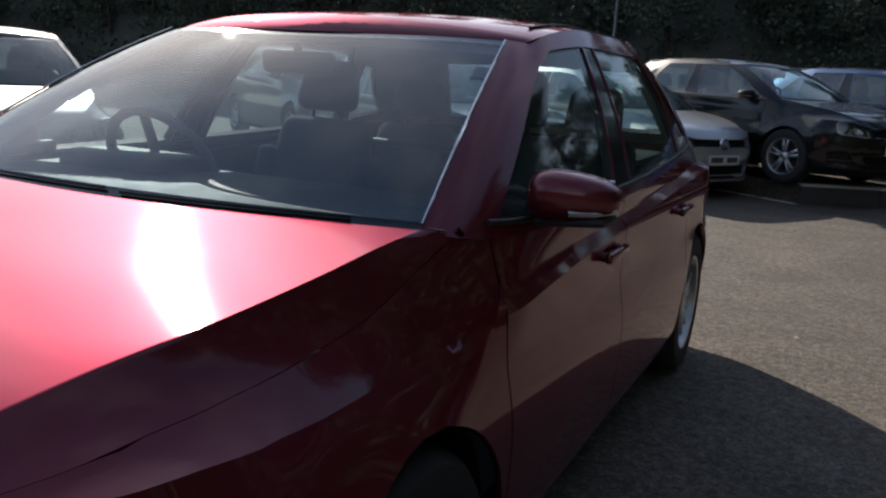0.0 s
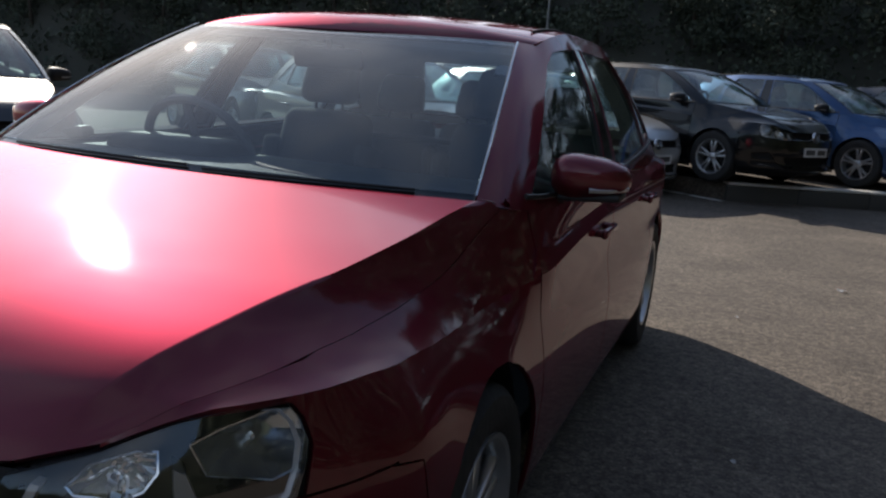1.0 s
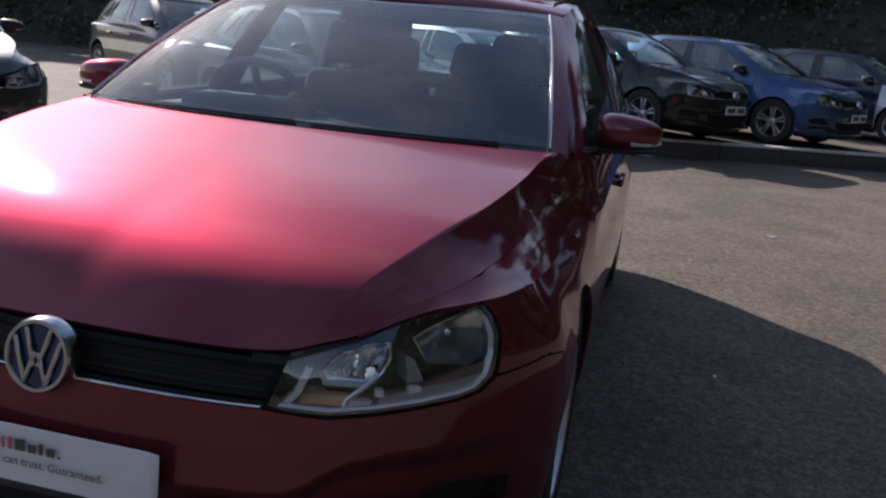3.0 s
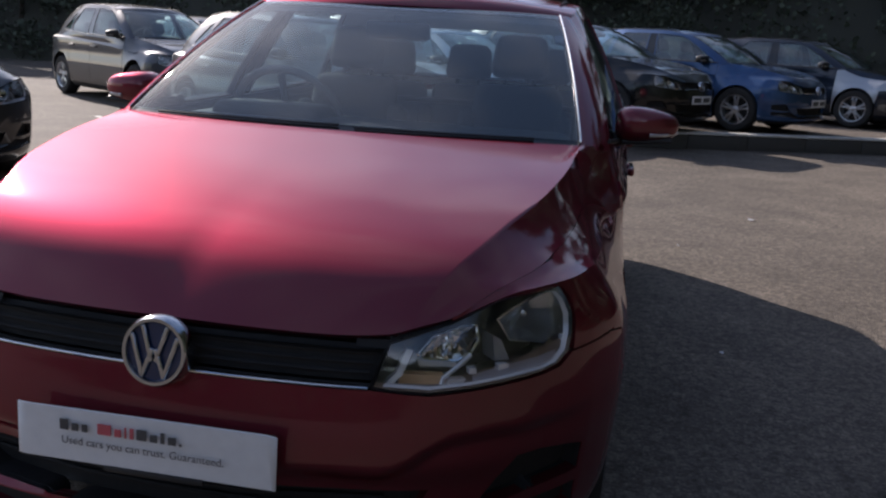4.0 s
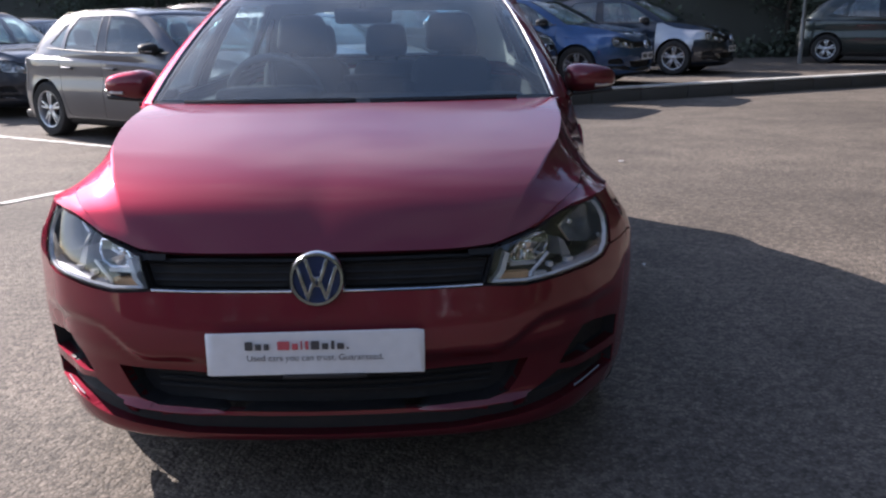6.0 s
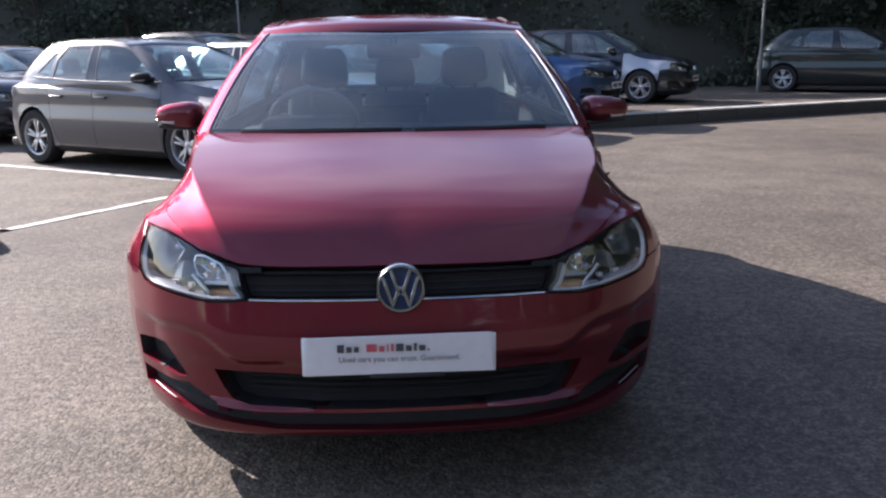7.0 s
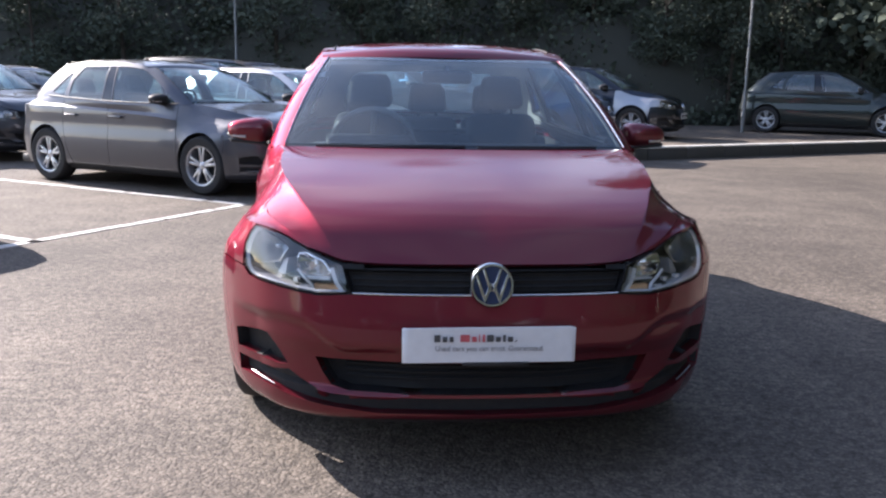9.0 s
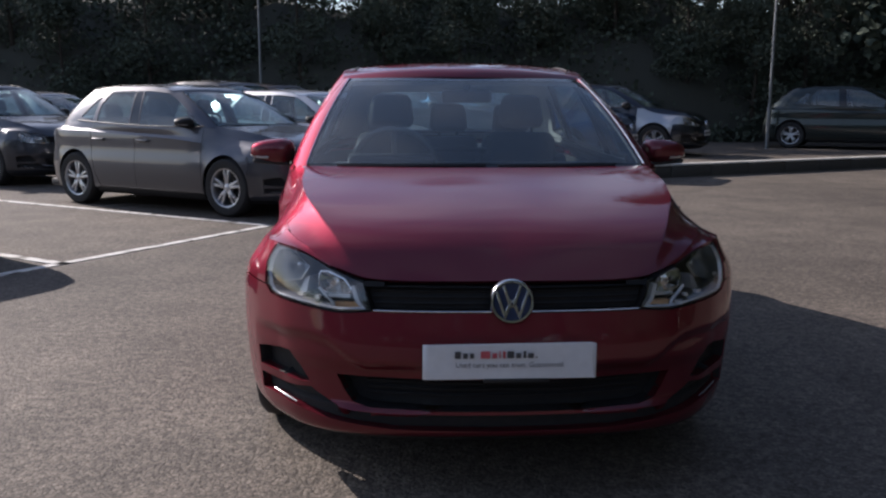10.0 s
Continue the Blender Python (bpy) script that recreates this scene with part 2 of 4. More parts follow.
def curve(*knots):
    """Monotone cubic through (x, y) knots."""
    xs, ys = [k[0] for k in knots], [k[1] for k in knots]
    n = len(xs)
    d = [(ys[i + 1] - ys[i]) / (xs[i + 1] - xs[i]) for i in range(n - 1)]
    m = [d[0]] + [0 if d[i - 1] * d[i] <= 0 else 2 * d[i - 1] * d[i] / (d[i - 1] + d[i]) for i in range(1, n - 1)] + [d[-1]]

    def f(x):
        if x <= xs[0]:
            return ys[0]
        if x >= xs[-1]:
            return ys[-1]
        i = 0
        while xs[i + 1] < x:
            i += 1
        h = xs[i + 1] - xs[i]
        t = (x - xs[i]) / h
        return (ys[i] * (1 + 2 * t) * (1 - t) ** 2 + m[i] * h * t * (1 - t) ** 2
                + ys[i + 1] * t * t * (3 - 2 * t) + m[i + 1] * h * t * t * (t - 1))
    return f


def rbox(bm, size, at=(0, 0, 0), bevel=0.01, seg=2, turn=None, taper=None):
    """A box with rounded edges, added to bm. taper: (x, y) scale of its top."""
    b = bmesh.new()
    bmesh.ops.create_cube(b, size=1)
    for v in b.verts:
        s = taper if taper and v.co.z > 0 else (1, 1)
        v.co = Vector((v.co.x * size[0] * s[0], v.co.y * size[1] * s[1], v.co.z * size[2]))
    if bevel:
        bmesh.ops.bevel(b, geom=list(b.edges), offset=min(bevel, min(size) * 0.49), segments=seg, affect="EDGES", profile=0.5)
    m = Matrix.Translation(at) @ (turn.to_4x4() if turn else Matrix())
    bmesh.ops.transform(b, matrix=m, verts=b.verts)
    add(bm, b)
    return bm


def add(bm, other):
    me = bpy.data.meshes.new("tmp")
    other.to_mesh(me)
    other.free()
    bm.from_mesh(me)
    bpy.data.meshes.remove(me)


def lathe(bm, profile, n=32, m=None):
    """Turns a profile of (radius, along) about the x axis."""
    b = bmesh.new()
    rings = [[b.verts.new((a, r * math.cos(2 * math.pi * i / n), r * math.sin(2 * math.pi * i / n))) for i in range(n)] for r, a in profile]
    for p, q in zip(rings, rings[1:]):
        for i in range(n):
            b.faces.new((p[i], p[(i + 1) % n], q[(i + 1) % n], q[i]))
    if m is not None:
        bmesh.ops.transform(b, matrix=m, verts=b.verts)
    add(bm, b)
    return bm


def tube(bm, pts, r, n=8, taper=None):
    """A round bar along points."""
    pts = [Vector(p) for p in pts]
    rings = []
    for i, p in enumerate(pts):
        d = (pts[min(i + 1, len(pts) - 1)] - pts[max(i - 1, 0)]).normalized()
        u = d.orthogonal().normalized() if i == 0 else (rings[-1][1] - d * rings[-1][1].dot(d)).normalized()
        w = d.cross(u)
        k = r if taper is None else r + (taper - r) * i / (len(pts) - 1)
        rings.append(([bm.verts.new(p + k * (u * math.cos(2 * math.pi * j / n) + w * math.sin(2 * math.pi * j / n))) for j in range(n)], u))
    for (a, _), (b, _) in zip(rings, rings[1:]):
        for j in range(n):
            bm.faces.new((a[j], a[(j + 1) % n], b[(j + 1) % n], b[j]))
    bm.faces.new(rings[0][0][::-1])
    bm.faces.new(rings[-1][0])
    return bm


def inside(poly, u, v):
    r = False
    for (a, b), (c, d) in zip(poly, poly[1:] + poly[:1]):
        if (b > v) != (d > v) and u < (c - a) * (v - b) / (d - b) + a:
            r = not r
    return r


def flat_grid(us, vs):
    bm = bmesh.new()
    g = [[bm.verts.new((u, v, 0)) for v in vs] for u in us]
    for i in range(len(us) - 1):
        for j in range(len(vs) - 1):
            bm.faces.new((g[i][j], g[i + 1][j], g[i + 1][j + 1], g[i][j + 1]))
    return bm


def cut(bm, poly, cell):
    """Cuts a flat sheet along the edges of a polygon."""
    for (a, b), (c, d) in zip(poly, poly[1:] + poly[:1]):
        p, q = Vector((a, b, 0)), Vector((c, d, 0))
        e = q - p
        L = e.length
        if L < 1e-6:
            continue
        e /= L
        nrm = Vector((-e.y, e.x, 0))
        near = []
        for f in bm.faces:
            o = f.calc_center_bounds() - p
            if abs(o.dot(nrm)) < cell * 1.4 and -cell * 0.95 < o.dot(e) < L + cell * 0.95:
                near.append(f)
        if near:
            geom = list({x for f in near for x in (*f.verts, *f.edges)}) + near
            bmesh.ops.bisect_plane(bm, geom=geom, dist=1e-5, plane_co=p, plane_no=nrm)


def pick(bm, poly, without=()):
    out = []
    for f in bm.faces:
        c = f.calc_center_median()
        if inside(poly, c.x, c.y) and not any(inside(w, c.x, c.y) for w in without):
            out.append(f)
    return out


def edge_rim(bm, depth):
    """Turns the open edges of a panel inwards."""
    bm.normal_update()
    edges = [e for e in bm.edges if len(e.link_faces) == 1]
    dup = {v: bm.verts.new(v.co - v.normal * depth) for v in {v for e in edges for v in e.verts}}
    for e in edges:
        lp = e.link_loops[0]
        a, b = lp.vert, lp.link_loop_next.vert
        bm.faces.new((b, a, dup[a], dup[b]))


def lift(faces, fn, side=1, rim=0.012, into=None, rim_only=False, exact=False):
    """Maps flat faces to the body. side 1: x > 0, -1: mirrored, 0: both, welded."""
    bm = into or bmesh.new()
    made = []
    lay = bm.verts.layers.float_vector.new("true_normal") if exact else None
    for sgn in ((1, -1) if side == 0 else (side,)):
        seen = {}
        for f in faces:
            vs = []
            for v in f.verts:
                if v not in seen:
                    p = fn(v.co.x, v.co.y)
                    seen[v] = bm.verts.new((p[0] * sgn, p[1], p[2]))
                    if exact:
                        e = .008
                        u, w = v.co.x, v.co.y
                        n = (fn(u + e, w) - fn(u - e, w)).cross(fn(u, w + e) - fn(u, w - e)).normalized()
                        seen[v][lay] = Vector((n.x * sgn, n.y, n.z))
                vs.append(seen[v])
            try:
                made.append(bm.faces.new(vs if sgn > 0 else vs[::-1]))
            except ValueError:
                pass
    bmesh.ops.remove_doubles(bm, verts=bm.verts, dist=0.0006)
    made = [f for f in bm.faces]
    if rim:
        edge_rim(bm, rim)
    if rim_only:
        bmesh.ops.delete(bm, geom=made, context="FACES_ONLY")
    return bm


def spread(a, b, step):
    n = max(2, round((b - a) / step) + 1)
    return [a + (b - a) * i / (n - 1) for i in range(n)]


# ---- the shape of a hatchback: nose at y = 0, facing -y ----
class Hatch:
    """Surfaces of the body: belt (the upright skin all round), top (hood and wings), band (shoulder to sill), upper (glasshouse), roof."""

    def __init__(self):
        out = [(0, 0), (.05, .0003), (.10, .0013), (.15, .003), (.3, .014), (.45, .042), (.57, .088), (.67, .16), (.745, .25), (.82, .37), (.874, .52), (.887, .70), (.888, .90), (.88, 1.2),
               (.878, 1.8), (.88, 2.4), (.885, 3.0), (.885, 3.5), (.865, 3.8), (.81, 4.02), (.70, 4.15), (.45, 4.23), (0, 4.255)]
        fine = []
        ts = list(range(len(out)))
        fx, fy = curve(*zip(ts, [p[0] for p in out])), curve(*zip(ts, [p[1] for p in out]))
        for i in range(len(out) - 1):
            for k in range(12):
                fine.append((fx(i + k / 12), fy(i + k / 12)))
        fine.append(out[-1])
        s, acc = [0.0], 0.0
        for p, q in zip(fine, fine[1:]):
            acc += math.dist(p, q)
            s.append(acc)
        self.smax = acc
        self.tab = (np.array(s), np.array([p[0] for p in fine]), np.array([p[1] for p in fine]))
        self.front = curve((.16, .13), (.20, .05), (.23, .014), (.26, .013), (.30, .018), (.34, .019), (.40, .015), (.46, .0), (.50, .003), (.53, .008), (.57, .017), (.605, .025), (.64, .032),
                           (.68, .045), (.70, .058), (.73, .085), (.80, .15))
        self.side = curve((.14, .12), (.18, .075), (.22, .04), (.30, .018), (.40, .008), (.52, .002), (.62, .0), (.72, .006), (.79, .014), (.83, .016), (.86, .022), (.90, .03))
        self.rear = curve((.2, .10), (.3, .02), (.45, .0), (.60, .01), (.75, .05), (.90, .09))
        SF, SS = self.sF, self.sS
        self.fold = curve((0, .463), (.33, .459), (.43, .454), (.48, .472), (.53, .505), (.58, .527), (.66, .534), (.75, .53), (1.1, .53))
        self.ztop = curve((0, .687), (SF(.3), .689), (SF(.4), .692), (SF(.445), .698), (SF(.49), .708), (SF(.54), .718), (SF(.61), .744), (SF(.67), .766), (SF(.71), .778), (SS(.37), .784),
                          (SS(.45), .780), (SS(.52), .776), (SS(.7), .771), (SS(.86), .771), (SS(1.05), .777), (SS(1.2), .79), (SS(1.6), .825), (SS(2.4), .86), (SS(3.5), .90), (SS(4.0), .90), (self.smax, .90))
        # glasshouse: base and top loops, t: 0 screen centre, 1 front corner, 2 rear corner, 3 rear centre
        base = [(-.3, -.27, 1.0, .982), (0, 0, .985, .982), (.3, .27, 1.0, .982), (.6, .51, 1.045, .98), (.85, .698, 1.105, .976), (1, .77, 1.17, .962), (1.2, .818, 1.42, .945), (1.5, .845, 2.22, .952), (1.75, .825, 2.95, .975),
                (1.92, .785, 3.5, 1.0), (2, .73, 3.78, 1.01), (2.12, .65, 3.93, 1.01), (2.5, .35, 4.05, 1.0), (3, 0, 4.08, 1.0)]
        top = [(-.3, -.22, 1.712, 1.354), (0, 0, 1.70, 1.353), (.3, .22, 1.712, 1.354), (.6, .41, 1.752, 1.356), (.85, .556, 1.825, 1.354), (1, .597, 1.885, 1.35), (1.2, .612, 2.02, 1.382), (1.5, .612, 2.36, 1.413), (1.75, .60, 2.9, 1.413),
               (1.92, .565, 3.25, 1.392), (2, .535, 3.42, 1.38), (2.12, .48, 3.52, 1.383), (2.5, .26, 3.6, 1.395), (3, 0, 3.62, 1.4)]
        self.base = [curve(*((k[0], k[j]) for k in base)) for j in (1, 2, 3)]
        self.tops = [curve(*((k[0], k[j]) for k in top)) for j in (1, 2, 3)]
        # hood heights along b
        self.h0 = curve((0, .687), (.04, .717), (.08, .746), (.12, .774), (.15, .793), (.18, .809), (.22, .827), (.3, .852), (.42, .879), (.6, .911), (.8, .942), (1, .976))
        self.hc = curve((0, .698), (.04, .724), (.08, .749), (.12, .773), (.15, .790), (.18, .805), (.22, .823), (.3, .849), (.42, .881), (.6, .915), (.8, .948), (1, .973))
        self.crown = curve((0, 1.353), (.05, 1.383), (.1, 1.407), (.17, 1.428), (.28, 1.445), (.45, 1.457), (.75, 1.452), (1, 1.4))
        self.s_corner, self.s_back = SF(.57), SS(1.2)
        self.AC = 0.76
        self.xc = curve((0, .44), (.14, .505), (.33, .585), (.56, .662), (.8, .70), (1, .707))

    def sF(self, x):
        s, X, Y = self.tab
        k = int(np.argmax(X))
        return float(np.interp(x, X[:k], s[:k]))

    def sS(self, y):
        s, X, Y = self.tab
        return float(np.interp(y, Y, s))

    def plan(self, s):
        S, X, Y = self.tab
        x, y = float(np.interp(s, S, X)), float(np.interp(s, S, Y))
        e = 0.03
        dx = float(np.interp(s + e, S, X) - (np.interp(s - e, S, X) if s > e else -np.interp(e - s, S, X)))
        dy = float(np.interp(s + e, S, Y) - np.interp(abs(s - e), S, Y))
        if s + e > self.smax:
            dx, dy = -1.0, 0.0
        l = math.hypot(dx, dy)
        return x, y, dy / l, -dx / l

    def belt(self, s, z, sink=0.0):
        x, y, nx, ny = self.plan(s)
        ins = nx * nx * self.side(z) + ny * ny * (self.front(z) if ny < 0 else self.rear(z)) + sink
        if s < 1.1 and .3 < z < .62:
            k = min(1, max(0, (self.fold(s) - z) / .036))
            ins += .015 * k * k * (3 - 2 * k) * min(1, max(0, (s - .2) / .15)) * min(1, max(0, (.95 - s) / .15))
        if .84 < s < 1.95 and z > .63:
            k = min(1, (s - .84) / .35) * min(1, (1.95 - s) / .45)
            ins += 3.4 * (z - .63) ** 2 * k * k * (3 - 2 * k)
        if s > .98:
            # hollow flank below the shoulder
            k = min(1, (s - .98) / .3)
            ins += .02 * k * k * (3 - 2 * k) * math.exp(-((z - .69) / .1) ** 2)
        return Vector((max(0, x - nx * ins), y - ny * ins, z))

    def top(self, a, b, sink=0.0):
        sc, sb = self.s_corner, self.s_back
        # columns: the crease lies at a = AC
        def row0(a):
            s = a / self.AC * self.sF(.44) if a < self.AC else self.sF(.44) + (a - self.AC) / (1 - self.AC) * (sc - self.sF(.44))
            return self.belt(s, self.ztop(s))

        def row1(a):
            if a < self.AC:
                t = a / self.AC * 0.9
                return Vector((self.base[0](t), self.base[1](t) - .02, 0))
            u = (a - self.AC) / (1 - self.AC)
            p, m, q = Vector((self.base[0](.9), self.base[1](.9) - .02, 0)), Vector((self.base[0](1), self.base[1](1), 0)), self.belt(sb, self.ztop(sb))
            return p.lerp(m, u / .35) if u < .35 else m.lerp(q, (u - .35) / .65)
        s = sc + (sb - sc) * b
        right = self.belt(s, self.ztop(s))
        c0, c1 = row0(0), row1(0)
        left = c0.lerp(c1, b)
        e0, e1 = row0(1), row1(1)
        p = row0(a).lerp(row1(a), b) + left.lerp(right, a) - c0.lerp(c1, b).lerp(e0.lerp(e1, b), a)
        if a <= self.AC:
            u = a / self.AC
            dip = .016 * min(1, b / .15) * max(0, 1 - b / .85)
            z = self.h0(b) + (self.hc(b) - self.h0(b) + dip) * u ** 5 - dip * u * u
        else:
            u = (a - self.AC) / (1 - self.AC)
            z = self.hc(b) + (self.ztop(s) - self.hc(b)) * (1.2 * u - .2 * u * u)
            zr = self.hc(1) + (self.base[2](1) - self.hc(1)) * u / .35 if u < .35 else self.base[2](1) + (self.ztop(s) - self.base[2](1)) * (u - .35) / .65
            back = max(0, (b - .7) / .3) ** 2
            z += (zr - z) * back
        xc, xe = self.xc(b), right.x
        x = xc * a / self.AC if a < self.AC else xc + (xe - xc) * (a - self.AC) / (1 - self.AC)
        k = min(1, b / .06)
        if a > self.AC:
            k *= 1 - max(0, (b - .7) / .3) ** 2
        return Vector((max(0, p.x + (x - p.x) * k), p.y, z - sink))

    def t_of(self, s):
        x, y, nx, ny = self.plan(s)
        if y < 3.5:
            ts = np.linspace(1, 1.92, 60)
            return float(np.interp(y, [self.base[1](t) for t in ts], ts))
        k = self.sS(3.5)
        return 1.92 + (3 - 1.92) * (s - k) / (self.smax - k)

    def band(self, s, w, sink=0.0):
        p = self.belt(s, self.ztop(s))
        t = self.t_of(s)
        q = Vector([c(t) for c in self.base])
        x, y, nx, ny = self.plan(s)
        shelf = -.017 * (w / .3 if w < .3 else ((1 - w) / .7) ** 1.5) * min(1, max(0, (s - self.s_back) / .5))
        r = p.lerp(q, w) + Vector((nx, ny, 0)) * (shelf - sink)
        return r

    def upper(self, t, w, sink=0.0):
        p, q = Vector([c(t) for c in self.base]), Vector([c(t) for c in self.tops])
        e = 0.03
        d = Vector([c(min(3, t + e)) - c(max(0, t - e)) for c in self.base])
        nrm = d.cross(q - p).normalized()
        bulge = .022 * 4 * w * (1 - w)
        return p.lerp(q, w) + nrm * (bulge - sink)

    def roof(self, a, q, sink=0.0):
        t = 1 + q
        e = Vector([c(t) for c in self.tops])
        c = Vector((0, 1.70 + 1.92 * q, self.crown(q)))
        y = c.y + (e.y - c.y) * a * a
        if q < 0.15:
            tt = a
            yy = self.tops[1](tt)
            y = yy + (y - yy) * (q / .15)
        if q > 0.85:
            tt = 3 - a
            yy = self.tops[1](tt)
            y = yy + (y - yy) * ((1 - q) / .15)
        z = c.z + (e.z - c.z) * a ** 2.6
        return Vector((e.x * a, y, z - sink))


H = Hatch()
SF, SS = H.sF, H.sS
FRONT_AXLE, REAR_AXLE, WHEEL_R = 0.87, 3.50, 0.316


def arch(y, r=0.352):
    s0 = SS(y)
    return [(s0 + r * math.cos(t), .325 + r * math.sin(t)) for t in (math.pi * k / 18 for k in range(19))] + [(s0 - r, .05), (s0 + r, .05)]


def zt(s, gap=0.0):
    return (s, H.ztop(s) - gap)


# outlines on the belt, as (way round the car, height)
LAMP = [(.424, .613), (.455, .608), (.53, .604), (.615, .611), (.70, .618), (.78, .6225), (.825, .629), (.858, .648), (.872, .684), (.882, .72), (.872, .752), (.855, .774), zt(.83, .006), zt(.78, .006), zt(.70, .006),
        zt(.64, .006), zt(.58, .006), zt(.52, .006), (.452, .688)]
GRILLE = [(-.1, .614), (.416, .614), (.443, .678), (.3, .681), (-.1, .679)]
INTAKE = [(-.1, .402), (.30, .402), (.541, .402), (.515, .35), (.487, .316), (.43, .301), (-.1, .298)]
STRIP = [(-.1, .236), (.345, .241), (.52, .255), (.626, .266), (.706, .277), (.80, .283), (.86, .285), (.935, .279), (.935, .336), (.80, .332), (.72, .335), (.648, .345), (.60, .324), (.55, .302), (.49, .293), (.40, .289), (-.1, .288)]
FOG = [(.65, .362), (.70, .354), (.80, .357), (.935, .364), (.935, .426), (.89, .437), (.80, .449), (.735, .452), (.69, .41)]
BUMPER = [(-.1, .222), (-.1, .606), (.42, .606), (.46, .6025), (.53, .5975), (.615, .6045), (.70, .6115), (.78, .616), (.83, .622), (.868, .645), (SS(.42), .654), (SS(.49), .642), (SS(.507), .55), (SS(.53), .44), (SS(.60), .2), (.78, .2), (.5, .215)]
FENDER = [(.872, .65), (SS(.42), .658), (SS(.493), .645), (SS(.511), .55), (SS(.536), .44), (SS(.60), .19), (SS(1.10), .19), (SS(1.235), .24), (SS(1.235), .86)] \
    + [zt(SS(y)) for y in spread(1.2, .40, -.04)] + [zt(.88), zt(.842, .002), (.862, .774), (.879, .753), (.889, .72), (.879, .683)]


def door_lines(y):
    """Outlines of the front and rear doors, which meet at y."""
    return ([(SS(1.241), .245), (SS(y - .003), .245), zt(SS(y - .003)), zt(SS(2.0)), zt(SS(1.8)), zt(SS(1.6)), zt(SS(1.4)), zt(SS(1.241))],
            [(SS(y + .003), .245), (SS(3.02), .245), (SS(3.10), .40), (SS(3.16), .66), zt(SS(3.16)), zt(SS(2.9)), zt(SS(2.7)), zt(SS(2.5)), zt(SS(y + .003))])


QUARTER = [(SS(3.026), .24), (SS(3.106), .40), (SS(3.166), .66), zt(SS(3.166)), zt(SS(3.5)), zt(SS(3.8)), zt(SS(4.0)), zt(H.smax - .3), (H.smax + .1, .90), (H.smax + .1, .24), (SS(3.9), .21), (SS(3.3), .21)]
SILL = [(SS(1.18), .185), (SS(3.12), .185), (SS(3.03), .239), (SS(1.241), .239)]
WHOLE = [(-.1, .17)] + [(-.1, .69)] + [zt(s, .008) for s in spread(0, H.smax, .15)] + [(H.smax + .1, .17)]
HOOD = [(-.1, .015), (.4, .014), (.8, .012), (.965, .02), (.925, .15), (.90, .35), (.88, .6), (.855, .85), (.84, .99), (-.1, .99)]
WING = [(.9665, .018), (.9265, .15), (.9015, .35), (.8815, .6), (.8565, .85), (.8412, .99), (.8412, 1.1), (1.1, 1.1), (1.1, .0), (1.0, 0)]
# outlines on the glasshouse, as (t, height)
W_SCREEN = [(-.1, .012), (.86, .012), (.865, .5), (.855, .965), (-.1, .965)]
W_QUARTER = [(1.83, .08), (1.915, .14), (1.87, .66), (1.84, .7)]
W_BACK = [(2.2, .08), (3.1, .08), (3.1, .82), (2.2, .82)]
SHELL = [(.872, -.02), (.872, 1.0), (2.18, 1.0), (3.1, 1.0), (3.1, -.02)]


def side_glass(c):
    """Outlines of the front window, the rear window and the post between them at c."""
    return ([(1.09, .05), (c - .035, .05), (c - .04, .88), (1.2, .88), (1.13, .80), (1.10, .6)],
            [(c + .035, .05), (1.80, .06), (1.815, .5), (1.78, .86), (c + .03, .88)],
            [(c - .03, .05), (c + .03, .05), (c + .025, .88), (c - .035, .88)])


def wheel_meshes(r=WHEEL_R, spokes=5):
    """Tyre and alloy rim, axle along x, outside towards +x."""
    tyre = lathe(bmesh.new(), [(r * .66, -.095), (r * .75, -.11), (r * .92, -.105), (r * .98, -.085), (r, -.05), (r, -.012), (r * .988, -.01), (r * .988, .01), (r, .012), (r, .05), (r * .98, .085), (r * .92, .105), (r * .75, .11), (r * .66, .095)], 40)
    rim = lathe(bmesh.new(), [(r * .60, -.09), (r * .60, .05), (r * .63, .085), (r * .67, .098), (r * .665, .104), (r * .63, .10), (r * .60, .07)], 40)
    lathe(rim, [(0.001, .085), (.02, .085), (.034, .078), (.055, .07), (.06, .03)], 20)
    for k in range(spokes):
        for off in (-.17, .17):
            a = 2 * math.pi * k / spokes + off
            m = Matrix.Rotation(a, 4, "X")
            b = bmesh.new()
            rbox(b, (.03, .034, r * .52), (.066, 0, .045 + r * .26), .008, 2, taper=(1, .8))
            bmesh.ops.transform(b, matrix=m, verts=b.verts)
            add(rim, b)
    disc = lathe(bmesh.new(), [(.001, .0), (r * .5, .0), (r * .5, -.03), (r * .59, -.05), (r * .59, -.08)], 30)
    for k in range(5):
        a = 2 * math.pi * k / 5 + .6
        lathe(rim, [(.009, .05), (.009, .076), (.001, .08)], 8, Matrix.Translation((0, .034 * math.sin(a), .034 * math.cos(a))))
    return (("tyre", mesh_from(tyre, "tyre", RUBBER)), ("rim", mesh_from(rim, "rim", ALLOY)),
            ("brake_disc", mesh_from(disc, "brake_disc", BLACK)))


WHEEL = wheel_meshes()


def put_wheel(car, x, y, r=WHEEL_R):
    hub = new("wheel")
    hub.parent = car
    hub.matrix_local = pose(x, y, r, 0, 0, 0 if x > 0 else 180) @ Matrix.Scale(r / WHEEL_R, 4)
    for name, me in WHEEL:
        ob = new(name, me)
        ob.parent = hub
    return hub


